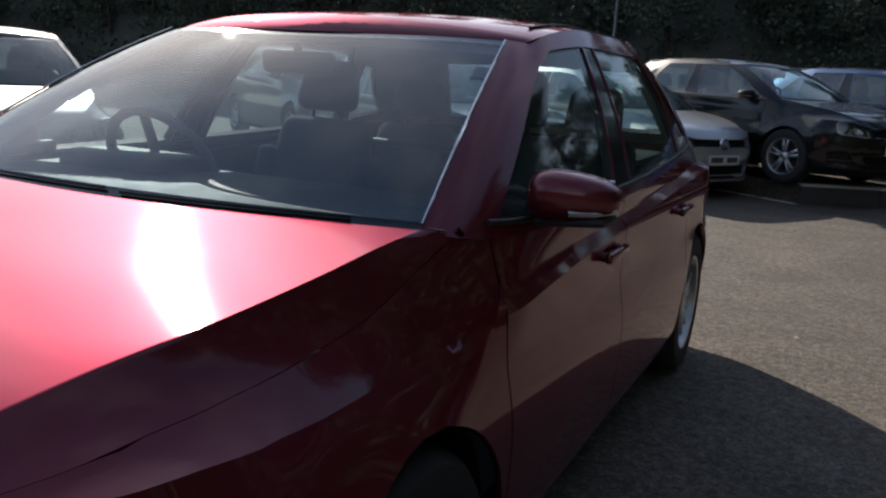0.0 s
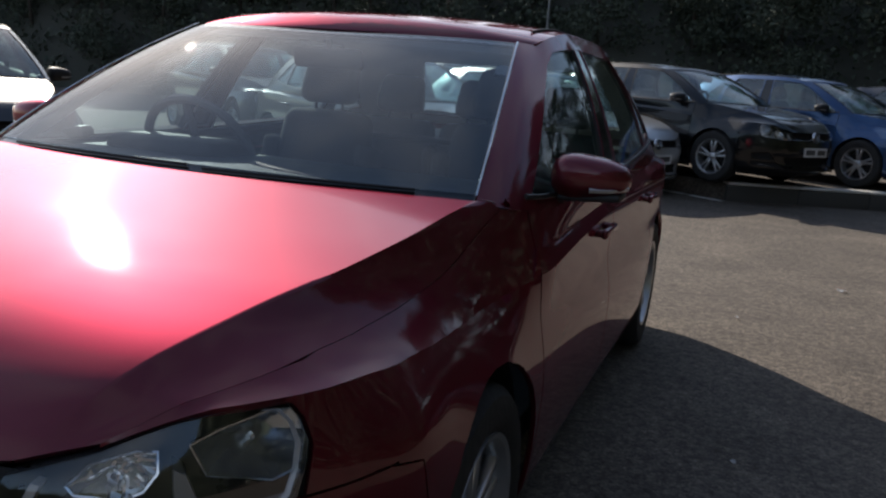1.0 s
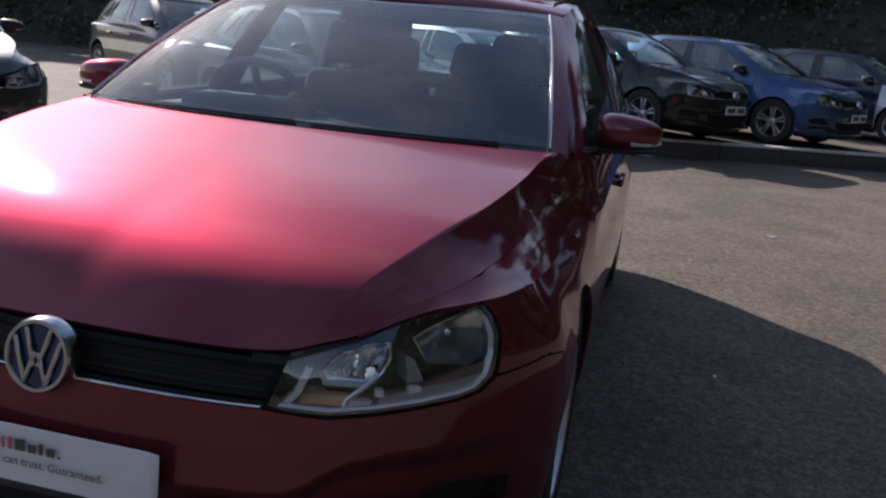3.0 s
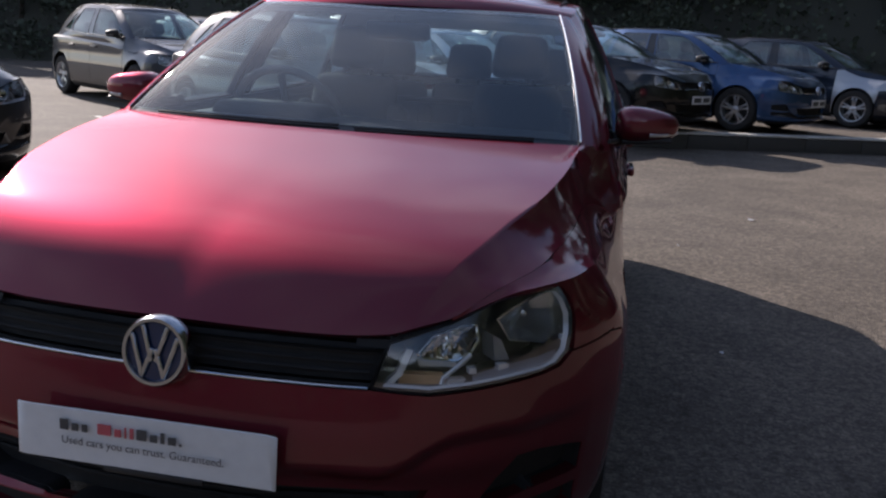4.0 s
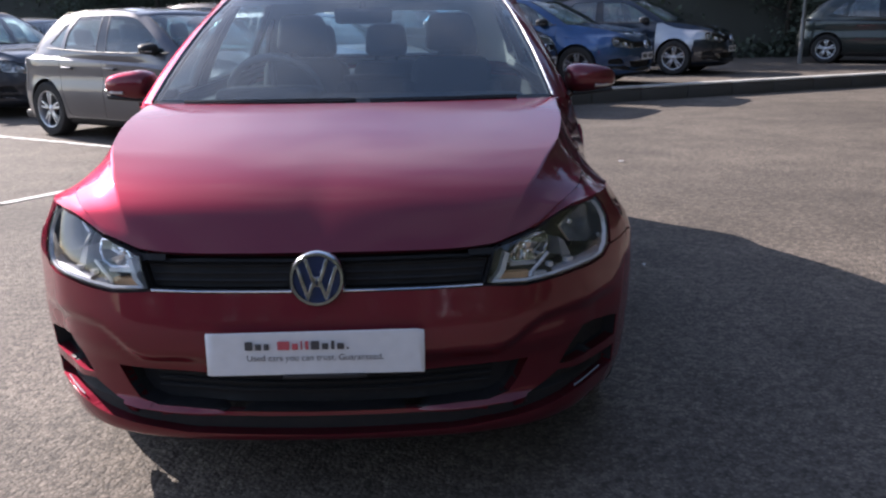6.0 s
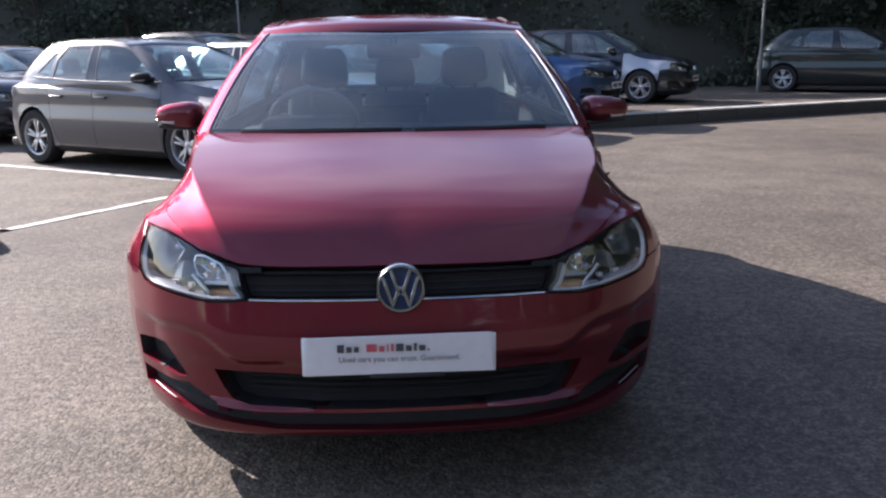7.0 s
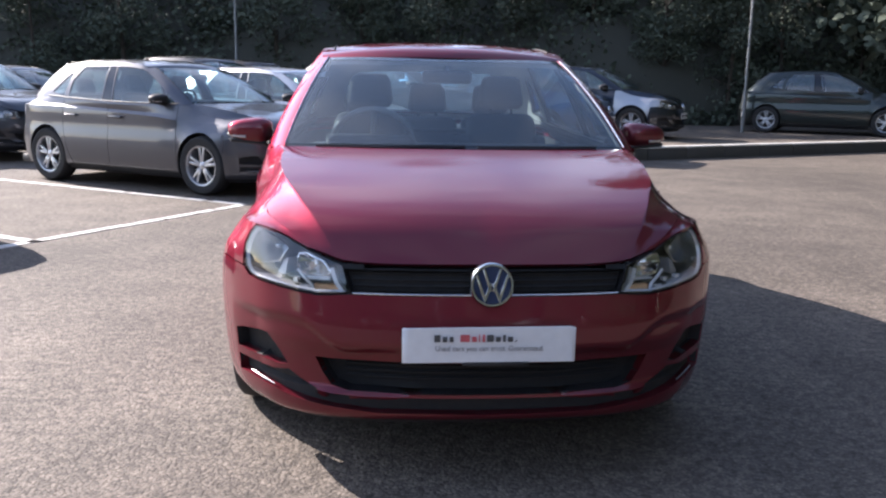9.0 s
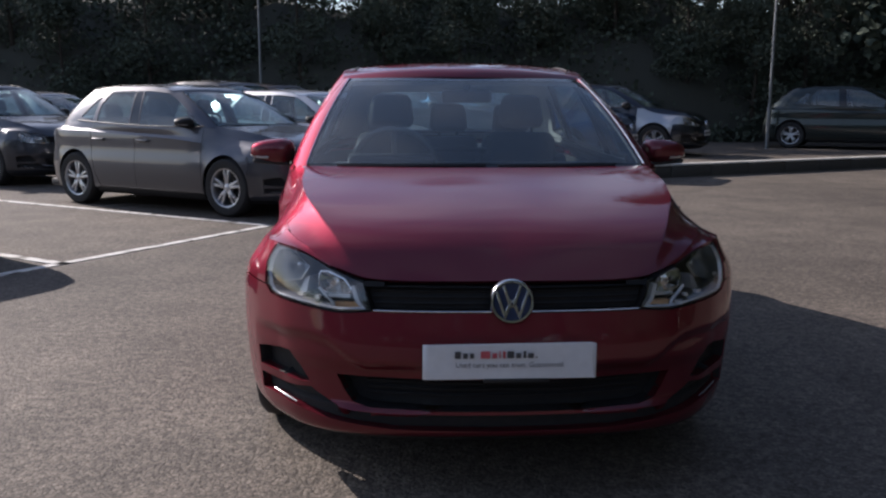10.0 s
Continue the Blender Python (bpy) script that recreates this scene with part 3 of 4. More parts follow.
def seat_meshes():
    cushion, back, head = bmesh.new(), bmesh.new(), bmesh.new()
    rbox(cushion, (.48, .5, .16), (0, 0, .46), .06, 3)
    lean = Euler((radians(-14), 0, 0)).to_matrix()
    rbox(back, (.46, .13, .56), (0, .3, .78), .055, 3, lean, taper=(.84, .8))
    for x in (-.21, .21):
        rbox(back, (.07, .16, .42), (x, .275, .72), .03, 3, lean)
    rbox(head, (.26, .1, .19), (0, .37, 1.17), .045, 3, lean, taper=(.85, .85))
    for x in (-.06, .06):
        tube(head, [(x, .345, 1.0), (x, .365, 1.12)], .007, 6)
    return (("seat_cushion", mesh_from(cushion, "seat_cushion", CLOTH)), ("seat_back", mesh_from(back, "seat_back", CLOTH)), ("headrest", mesh_from(head, "headrest", CLOTH)))


LINING = plain("pale_lining", (0.42, 0.42, 0.41), 0.8, scale=90, bump=0.2)
SEAT = seat_meshes()


def put_seat(car, x, y, dz=0.0):
    ob = new("seat")
    ob.parent = car
    ob.matrix_local = pose(x, y, dz)
    for name, me in SEAT:
        p = new(name, me)
        p.parent = ob


def grow(fn, f):
    return lambda u, v: f(fn(u, v))


def build_car(label, m, painted, step=0.03, hero=False, stretch=(1, 1, 1), group="", colour=None):
    """A five-door hatchback. stretch: the body's width, length and height against the basic shape."""
    car = thing("hatchback_car", label, "car", m, group)
    K = Vector(stretch)
    fit_ = lambda p: Vector((p[0] * K.x, p[1] * K.y, .17 + (p[2] - .17) * K.z if p[2] > .17 else p[2]))
    belt, top, band, upper, roof = (grow(f, fit_) for f in (H.belt, H.top, H.band, H.upper, H.roof))
    belt_in = lambda d: (lambda u, v: fit_(H.belt(u, v, d)))
    post_at = 1.47 if hero else 1.555
    meet = 2.14 if hero else 2.36
    w_front, w_rear, w_post = side_glass(post_at)
    door_f, door_r = door_lines(meet)

    def panel(name, bm, mat=None, parent=None, text="", angle=38):
        ob = part(name, bm, mat or painted, parent or car, text, angle=angle)
        if mat is None and colour:
            ob.color = (*colour, 1)
        return ob

    # belt
    front_step = step if hero else step * 1.4
    us = spread(0, SS(.55), front_step * (.55 if hero else .8)) + spread(SS(.55), SS(3.9), step * 1.5)[1:] + spread(SS(3.9), H.smax, step * 2)[1:]
    zs = spread(.16, .27, .022) + spread(.27, .62, .0125)[1:] + spread(.62, .91, step)[1:] if hero else spread(.16, .91, step)
    g = flat_grid(us, zs)
    arches = [arch(FRONT_AXLE), arch(REAR_AXLE)]
    for poly in (LAMP, GRILLE, INTAKE, STRIP, FOG, BUMPER, FENDER, door_f, door_r, QUARTER, SILL, *arches):
        cut(g, poly, step * 1.2)
    holes = [LAMP, GRILLE, INTAKE, STRIP, FOG, *arches]
    panel("front_bumper", lift(pick(g, BUMPER, holes), belt, 0, .03, exact=True))
    under = pick(g, WHOLE, holes)
    panel("body_shell", lift(under, belt_in(.014), 0, .0), GRILLEBLACK)
    panel("sill", lift(pick(g, SILL, arches), belt, 1, .02), BLACK)
    panel("sill", lift(pick(g, SILL, arches), belt, -1, .02), BLACK)
    panel("rear_quarter_panel", lift(pick(g, QUARTER, arches), belt, 0, .015))
    fenders = pick(g, FENDER, [*holes])
    doors = [(pick(g, door_f, arches), 1.241, meet), (pick(g, door_r, arches), meet, 3.16)]

    # band between shoulder and window sill
    gb = flat_grid(spread(SS(1.2), H.smax, step * 1.5), [0, .15, .3, .4, .55, .75, 1])
    def strip(a, b):
        return [(a, -.1), (b, -.1), (b, 1.1), (a, 1.1)]
    bands = [strip(SS(1.1), SS(1.235)), strip(SS(1.241), SS(meet - .003)), strip(SS(meet + .003), SS(3.16)), strip(SS(3.166), H.smax + 1)]
    for p in bands:
        cut(gb, p, step * 1.5)

    # hood and wings
    cols = spread(0, .70, .05) + [.73, .752, .76, .768, .79, .82, .85, .88, .91, .94, .965, .98, 1.0]
    gt = flat_grid(cols, [0, .01, .02, .04, .06, .08, .1, .12, .135, .15, .165, .18, .2, .22, .25] + spread(.28, 1, .04))
    for p in (HOOD, WING):
        cut(gt, p, .045)
    panel("hood", lift(pick(gt, HOOD), top, 0, .015), angle=50)
    for sd in (1, -1):
        bm = lift(fenders, belt, sd, 0)
        lift(pick(gt, WING), top, sd, 0, bm)
        lift(pick(gb, bands[0]), band, sd, 0, bm)
        ends = []
        for k in range(13):
            u = k / 12
            p = H.top(.79 + .21 * u, 1)
            q = H.upper(.868 + .162 * u / .5, 0) if u < .5 else H.band(H.s_back, 1 - (u - .5) / .5)
            ends.append([bm.verts.new((r.x * sd, r.y, r.z)) for r in (fit_(p), fit_(q))])
        for (a0, b0), (a1, b1) in zip(ends, ends[1:]):
            bm.faces.new((a0, a1, b1, b0) if sd > 0 else (a0, b0, b1, a1))
        bmesh.ops.remove_doubles(bm, verts=bm.verts, dist=.004)
        soft = [v for v in bm.verts if not v.is_boundary and v.co.z > .5 and (v.co.y > .62 or v.co.z > .715)]
        for _ in range(16):
            bmesh.ops.smooth_vert(bm, verts=soft, factor=.5, use_axis_x=True, use_axis_y=True, use_axis_z=True)
        edge_rim(bm, .012)
        panel("fender", bm, angle=70)
        for (fs, y0, y1), bp in zip(doors, bands[1:3]):
            bm = lift(fs, belt, sd, 0)
            lift(pick(gb, bp), band, sd, .01, bm)
            d = panel("door", bm)
            if hero:
                panel("door_card", lift(pick(gb, bp), grow(lambda s_, w: H.band(s_, w, .022), fit_), sd, 0), DASH, d, "dark inner door card")
            p = H.belt(SS(y1 - .16), .80)
            p = fit_(p)
            hb = bmesh.new()
            rbox(hb, (.022, .2, .03), ((p.x + .02) * sd, p.y, p.z), .01, 3)
            rbox(hb, (.03, .03, .024), ((p.x + .005) * sd, p.y - .08, p.z), .008)
            rbox(hb, (.03, .03, .024), ((p.x + .005) * sd, p.y + .08, p.z), .008)
            panel("door_handle", hb, None, d)
    panel("tail_shoulder", lift(pick(gb, bands[3]), band, 0, .01))

    # glasshouse
    gu = flat_grid([0, .1, .2, .3, .4, .5, .6, .7, .8, .86, .90, .95, 1.0, 1.05] + spread(1.1, 1.9, .05) + [1.95, 2.0, 2.06, 2.12, 2.2, 2.35, 2.5, 2.65, 2.8, 3.0],
                   [-.02, 0, .02, .05] + spread(.1, 1, .075))
    wins = [w_front, w_rear, W_QUARTER, W_BACK]
    for p in (W_SCREEN, SHELL, w_post, *wins):
        cut(gu, p, .07)
    panel("pillar_frame", lift(pick(gu, SHELL, [*wins, w_post]), upper, 0, .003), angle=30)
    panel("window_channel", lift(pick(gu, SHELL, [*wins, w_post]), grow(lambda t, w: H.upper(t, w, .003), fit_), 0, .022, rim_only=True), BLACK)
    if hero:
        panel("inner_lining", lift(pick(gu, SHELL, [*wins, w_post]), grow(lambda t, w: H.upper(t, w, .028), fit_), 0, 0), LINING, None, "pale grey pillar lining")
    panel("windscreen", lift(pick(gu, W_SCREEN), upper, 0, 0), SCREEN if hero else PALEGLASS, text="clear slightly tinted windscreen")
    frame_bm = lift(pick(gu, [(-.1, -.02), (.868, -.02), (.868, .99), (-.1, .99)], [[(-.1, .02), (.835, .02), (.84, .5), (.83, .955), (-.1, .955)]]), grow(lambda t, w: H.upper(t, w, .004), fit_), 0, .008)
    panel("windscreen_surround", frame_bm, GLOSSBLACK)
    for sd in (1, -1):
        panel("door_post", lift(pick(gu, w_post), grow(lambda t, w: H.upper(t, w, .004), fit_), sd, .01), GLOSSBLACK)
        for nm, w in (("side_window", w_front), ("side_window", w_rear), ("quarter_window", W_QUARTER)):
            panel(nm, lift(pick(gu, w), grow(lambda t, w_: H.upper(t, w_, .006), fit_), sd, 0), SIDEGLASS if hero else PALEGLASS)
    panel("rear_window", lift(pick(gu, W_BACK), grow(lambda t, w: H.upper(t, w, .004), fit_), 0, 0), BACKGLASS if hero else PALEGLASS)
    gr = flat_grid(spread(0, .8, .1) + [.86, .91, .95, .98, 1], spread(0, 1, .05))
    panel("roof", lift(gr.faces, roof, 0, .02))
    if hero:
        panel("headlining", lift(gr.faces, grow(lambda a, q: H.roof(a, q, .035), fit_), 0, 0), LINING, None, "pale grey roof lining")
    # roof gutter strips and front pillar strips; the red car's chrome imitates a sun glint
    for sd in (1, -1):
        bm = bmesh.new()
        tube(bm, [fit_(Vector((q.x * sd, q.y, q.z + .004))) for q in (H.roof(.9, k) for k in spread(.2, .97, .06))], .004, 6)
        panel("roof_strip", bm, BLACK)
        bm = bmesh.new()
        tube(bm, [fit_(Vector((q.x * sd, q.y, q.z))) for q in (H.upper(.868, k, -.0045) for k in spread(.0, .98, .05))], .0034, 6)
        panel("windscreen_trim", bm, CHROME if hero else BLACK, text="thin chrome strip imitating sun glint on the pillar edge" if hero else "")
        bm = bmesh.new()
        tube(bm, [fit_(Vector((q.x * sd, q.y, q.z))) for q in (H.upper(k, .035, -.004) for k in spread(1.06, 1.92, .06))], .007, 6)
        panel("window_seal", bm, BLACK)
        bm = bmesh.new()
        tube(bm, [fit_(Vector((q.x * sd, q.y, q.z))) for q in (H.upper(k, .0, .026) for k in spread(1.04, 1.92, .06))], .024, 8)
        panel("inner_sill", bm, DASH)

    # lamps
    lamp_f = pick(g, LAMP)
    for sd in (1, -1):
        deep = lambda u, v, d=.13: fit_(H.belt(u + max(0, u - .65) * .35, .685 + (v - .685) * 1.2, d))
        hl = panel("headlight", lift(lamp_f, deep, sd, 0), HOUSING, text="clear-covered headlight with dark housing")
        edge = [(a + (c - a) * k / 3, b + (d - b) * k / 3) for (a, b), (c, d) in zip(LAMP, LAMP[1:] + LAMP[:1]) for k in range(3)]
        bm = bmesh.new()
        rings = [[bm.verts.new((p.x * sd, p.y, p.z)) for p in ring] for ring in ([fit_(H.belt(u, v, .004)) for u, v in edge], [fit_(H.belt(u, v, .012)) for u, v in edge], [deep(u, v) for u, v in edge])]
        for p, q in zip(rings, rings[1:]):
            for i in range(len(edge)):
                j = (i + 1) % len(edge)
                bm.faces.new((p[i], p[j], q[j], q[i]))
        panel("lamp_wall", bm, HOUSING, hl)
        panel("lamp_cover", lift(lamp_f, belt_in(.002), sd, 0), CLEAR, hl)

        def at(s, z, d):
            p = fit_(H.belt(s, z, d))
            return Vector((p.x * sd, p.y, p.z))
        def bowl(poly, d0, d1):
            """A faceted reflector bowl inside a rim outline."""
            bm = bmesh.new()
            cs, cz = (sum(q[k] for q in poly) / len(poly) for k in (0, 1))
            pts = [q for (a0, b0), (a1, b1) in zip(poly, poly[1:] + poly[:1]) for q in ((a0, b0), ((a0 + a1) / 2, (b0 + b1) / 2))]
            rings = [[bm.verts.new(at(cs + (u - cs) * k, cz + (v - cz) * k, d0 + (d1 - d0) * (1 - k * k))) for u, v in pts] for k in (1.0, .82, .6, .38, .16)]
            for p, q in zip(rings, rings[1:]):
                for i in range(len(pts)):
                    j = (i + 1) % len(pts)
                    bm.faces.new((p[i], p[j], q[j], q[i]))
            bm.faces.new(rings[-1])
            lathe(bm, [(.001, .02), (.007, .018), (.009, .004), (.009, -.012)], 12, Matrix.Translation(at(cs, cz, d1 - .008)) @ Vector((.28 * sd, -1, .05)).to_track_quat("X", "Z").to_matrix().to_4x4())
            return bm

        def hoop(poly, d, r):
            bm = bmesh.new()
            return tube(bm, [at(u, v, d) for u, v in poly + poly[:1]], r, 6)

        def slab(poly, d0, d1):
            """A plate on an outline, from one depth to another."""
            bm = bmesh.new()
            p, q = ([bm.verts.new(at(u, v, d)) for u, v in poly] for d in (d0, d1))
            bm.faces.new(p)
            bm.faces.new(q[::-1])
            for i in range(len(poly)):
                j = (i + 1) % len(poly)
                bm.faces.new((p[i], p[j], q[j], q[i]))
            return bm

        def ribbon(low, high, d0, d1):
            """A band from one line to another, each at its depth."""
            bm = bmesh.new()
            rows = [[bm.verts.new(at(*p, d0)), bm.verts.new(at((p[0] + q[0]) / 2, (p[1] + q[1]) / 2 + .002, d0 + (d1 - d0) * .4)), bm.verts.new(at(*q, d1))] for p, q in zip(low, high)]
            for p, q in zip(rows, rows[1:]):
                for k in (0, 1):
                    bm.faces.new((p[k], q[k], q[k + 1], p[k + 1]))
            return bm

        inner = [(.515, .653), (.55, .684), (.63, .703), (.667, .701), (.668, .675), (.645, .650), (.607, .638), (.53, .642)]
        outer = [(.72, .713), (.77, .730), (.855, .748), (.92, .745), (.945, .703), (.90, .664), (.845, .650), (.745, .673)]
        panel("inner_reflector", bowl(inner, .07, .118), REFLECT, hl, "faceted chrome reflector bowl", 20)
        panel("main_reflector", bowl(outer, .06, .112), BOWL, hl, "dark smoked reflector bowl", 20)
        panel("reflector_rim", hoop(inner, .069, .0034), CHROME, hl)
        panel("reflector_rim", hoop(outer, .059, .0026), EMBLEM, hl)
        panel("reflector_lip", slab([(.515, .641), (.606, .636), (.606, .628), (.518, .631)], .062, .08), LAMPTRIM, hl)
        low = [(.44, .613), (.53, .6085), (.615, .6155), (.70, .6225), (.78, .627), (.82, .633), (.848, .652), (.862, .686), (.87, .72), (.862, .748), (.846, .766), (.822, .768)]
        panel("bottom_strip", ribbon(low, [(u + (.72 - u) * .03, v + (.685 - v) * .05) for u, v in low], .004, .014), LAMPTRIM, hl)
        panel("running_lamp_strip", ribbon([(.62, .617), (.70, .6235), (.78, .628), (.82, .634)], [(.63, .622), (.715, .634), (.80, .637), (.86, .642)], .012, .036), VANE, hl, "grey running lamp strip")
        panel("inner_trim", slab([(.44, .609), (.465, .634), (.485, .677), (.499, .675), (.478, .630), (.455, .609)], .018, .04), LAMPTRIM, hl)
        bm = bmesh.new()
        tube(bm, [at(*p, .035) for p in ((.629, .661), (.597, .639), (.565, .618), (.560, .602))], .005, 6)
        panel("slanting_trim", bm, LAMPTRIM, hl)
        panel("lamp_block", slab([(.567, .605), (.577, .618), (.615, .617), (.597, .605)], .028, .045), LAMPTRIM, hl)
        for u, v, w in ((.628, .632, .008), (.70, .634, .012), (.885, .663, .011)):
            panel("lamp_block", slab([(u - w, v - .005), (u + w, v - .005), (u + w, v + .006), (u - w, v + .006)], .026, .04), LAMPTRIM, hl)
        panel("lamp_vane", slab([(.690, .689), (.710, .680), (.730, .640), (.692, .640)], .045, .09), VANE, hl, "grey upright vane between the lamp chambers")
        panel("indicator", slab([(.472, .602), (.566, .600), (.573, .617), (.478, .620)], .05, .07), AMBER, hl, "amber indicator block")

    # grille, badge, lower openings
    gf = pick(g, GRILLE)
    grille = panel("grille", lift(gf, belt_in(.03), 0, 0), GRILLEBLACK)
    panel("grille_wall", lift(gf, belt, 0, .035, rim_only=True), GRILLEBLACK, grille)
    for z in (.63, .648, .666):
        bm = bmesh.new()
        w = .405 + (z - .614) * .4
        tube(bm, [fit_(Vector((p.x * (1 if x >= 0 else -1), p.y, p.z))) for x, p in ((x, H.belt(SF(abs(x)), z, .024)) for x in spread(-w, w, .06))], .0045, 6)
        panel("grille_bar", bm, GRILLEBLACK, grille)
    bm = bmesh.new()
    tube(bm, [fit_(Vector((p.x * (1 if x >= 0 else -1), p.y, p.z))) for x, p in ((x, H.belt(SF(abs(x)), .611, -.001)) for x in spread(-.41, .41, .05))], .0026, 6)
    panel("chrome_strip", bm, CHROME, grille, "thin chrome strip")
    for nm, poly, dep in (("lower_grille", INTAKE, .06), ("lower_trim", STRIP, .03), ("fog_opening", FOG, .04)):
        fs = pick(g, poly)
        for sd in ((1, -1) if nm == "fog_opening" else (0,)):
            o = panel(nm, lift(fs, belt_in(dep), sd, 0), GRILLEBLACK)
            panel("surround", lift(fs, belt_in(.003), sd, dep, rim_only=True), BLACK, o)
        if nm == "lower_grille":
            for z in (.335, .355, .375, .392):
                bm = bmesh.new()
                tube(bm, [fit_(Vector((p.x * (1 if x >= 0 else -1), p.y, p.z))) for x, p in ((x, H.belt(SF(abs(x)), z, .05)) for x in spread(-.45, .45, .06))], .006, 6)
                panel("slat", bm, GRILLEBLACK, o)
    for sd in (1, -1):
        bm = bmesh.new()
        tube(bm, [Vector((p.x * sd, p.y, p.z)) for p in (fit_(H.belt(s, z, .006)) for s, z in ((.71, .285), (.75, .289), (.80, .293), (.85, .296)))], .0024, 6)
        panel("fog_trim", bm, VANE, None, "short bright trim in the bumper corner")
    badge(car, fit_)
    if not hero:
        bm = bmesh.new()
        rbox(bm, (.52, .008, .111), fit_(Vector((0, -.012, .47))), .002, 1)
        plate = panel("number_plate", bm, WHITEPLATE, None, "white number plate with dark bars")
        for x, w in ((-.12, .2), (.13, .18)):
            bm = bmesh.new()
            rbox(bm, (w, .004, .06), fit_(Vector((x, -.017, .47))), .001, 1)
            panel("plate_bar", bm, INK, plate)
    # mirrors
    for sd in (1, -1):
        mirror(car, sd, fit_, panel)
    # wheels
    r = WHEEL_R * (1.0 if hero else 1.02)
    for x in (.742, -.742):
        for y in (FRONT_AXLE, REAR_AXLE):
            put_wheel(car, x * K.x + (.012 if x > 0 else -.012), y * K.y, r)
    for y in (FRONT_AXLE, REAR_AXLE):
        for sd in (1, -1):
            bm = bmesh.new()
            prof = [(math.cos(t) * .37, math.sin(t) * .37) for t in (math.pi * k / 14 for k in range(-1, 16))]
            vs = [[bm.verts.new(fit_(Vector((x * sd, y + c, .325 + s)))) for c, s in prof] for x in (.82, .52)]
            for i in range(len(prof) - 1):
                bm.faces.new((vs[0][i], vs[0][i + 1], vs[1][i + 1], vs[1][i]))
            bm.faces.new([v for v in vs[1]])
            panel("arch_liner", bm, BLACK)
    # cabin
    bm = bmesh.new()
    rbox(bm, (1.5, 3.3, .1), (0, 2.3, .24), .03)
    rbox(bm, (1.35, .16, .62), (0, .95, .52), .03)
    panel("floor_pan", bm, BLACK)
    bm = bmesh.new()
    rbox(bm, (1.22 * K.x, .8, .03), fit_(Vector((0, 3.53, .93))), .01)
    panel("parcel_shelf", bm, DASH)
    dash = bmesh.new()
    rbox(dash, (1.36 * K.x, .62, .2), fit_(Vector((0, 1.32, .86))), .07, 3)
    rbox(dash, (.40, .22, .09), fit_(Vector((-.36, 1.45, .955))), .04, 3)
    rbox(dash, (.30, .3, .3), fit_(Vector((0, 1.55, .68))), .05, 3)
    panel("dashboard", dash, DASH)
    for x in (-.37, .37):
        put_seat(car, x * K.x, 2.05 * K.y, .02)
    for x in (-.42, 0, .42):
        put_seat(car, x * K.x, 2.88 * K.y, -.03)
    wheel_ = bmesh.new()
    ring = [(math.cos(t) * .192, math.sin(t) * .192) for t in (2 * math.pi * k / 28 for k in range(29))]
    lean = pose(-.35 * K.x, 1.55, .94 + .9 * (K.z - 1), -64, 0, 0)
    tube(wheel_, [lean @ Vector((c, s, 0)) for c, s in ring], .015, 8)
    for ang in (0, 180, 270):
        tube(wheel_, [lean @ Vector((.03 * math.cos(radians(ang)), .03 * math.sin(radians(ang)), -.01)), lean @ Vector((.18 * math.cos(radians(ang)), .18 * math.sin(radians(ang)), 0))], .014, 6)
    hubb = bmesh.new()
    rbox(hubb, (.15, .12, .05), (0, 0, -.01), .02, 3)
    bmesh.ops.transform(hubb, matrix=lean, verts=hubb.verts)
    add(wheel_, hubb)
    panel("steering_wheel", wheel_, LEATHER)
    bm = bmesh.new()
    p = fit_(Vector((0, 1.70, 1.265)))
    rbox(bm, (.24, .035, .065), p, .025, 3, Euler((radians(12), 0, 0)).to_matrix())
    tube(bm, [p + Vector((0, -.005, .02)), p + Vector((0, -.005, .055))], .012, 6)
    panel("inside_mirror", bm, BLACK)
    # wipers
    for x0, x1 in ((-.52, .02), (.06, .52)):
        bm = bmesh.new()
        pts = []
        for k in spread(0, 1, .1):
            x = x0 + (x1 - x0) * k
            t = abs(x) / .735 * .97
            q = H.upper(min(t, .98), -.004 + .01 * k, -.002)
            pts.append(fit_(Vector((q.x * (1 if x >= 0 else -1), q.y, q.z))))
        tube(bm, pts, .0038, 6)
        panel("wiper", bm, BLACK)
    bm = bmesh.new()
    cowl = pick(gu, [(-.1, -.02), (.95, -.02), (.95, .012), (-.1, .012)])
    lift(cowl, grow(lambda t, w: H.upper(t, w, .012) + Vector((0, -.02 if w < .005 else 0, -.004)), fit_), 0, 0, bm)
    panel("scuttle_panel", bm, BLACK)
    return car


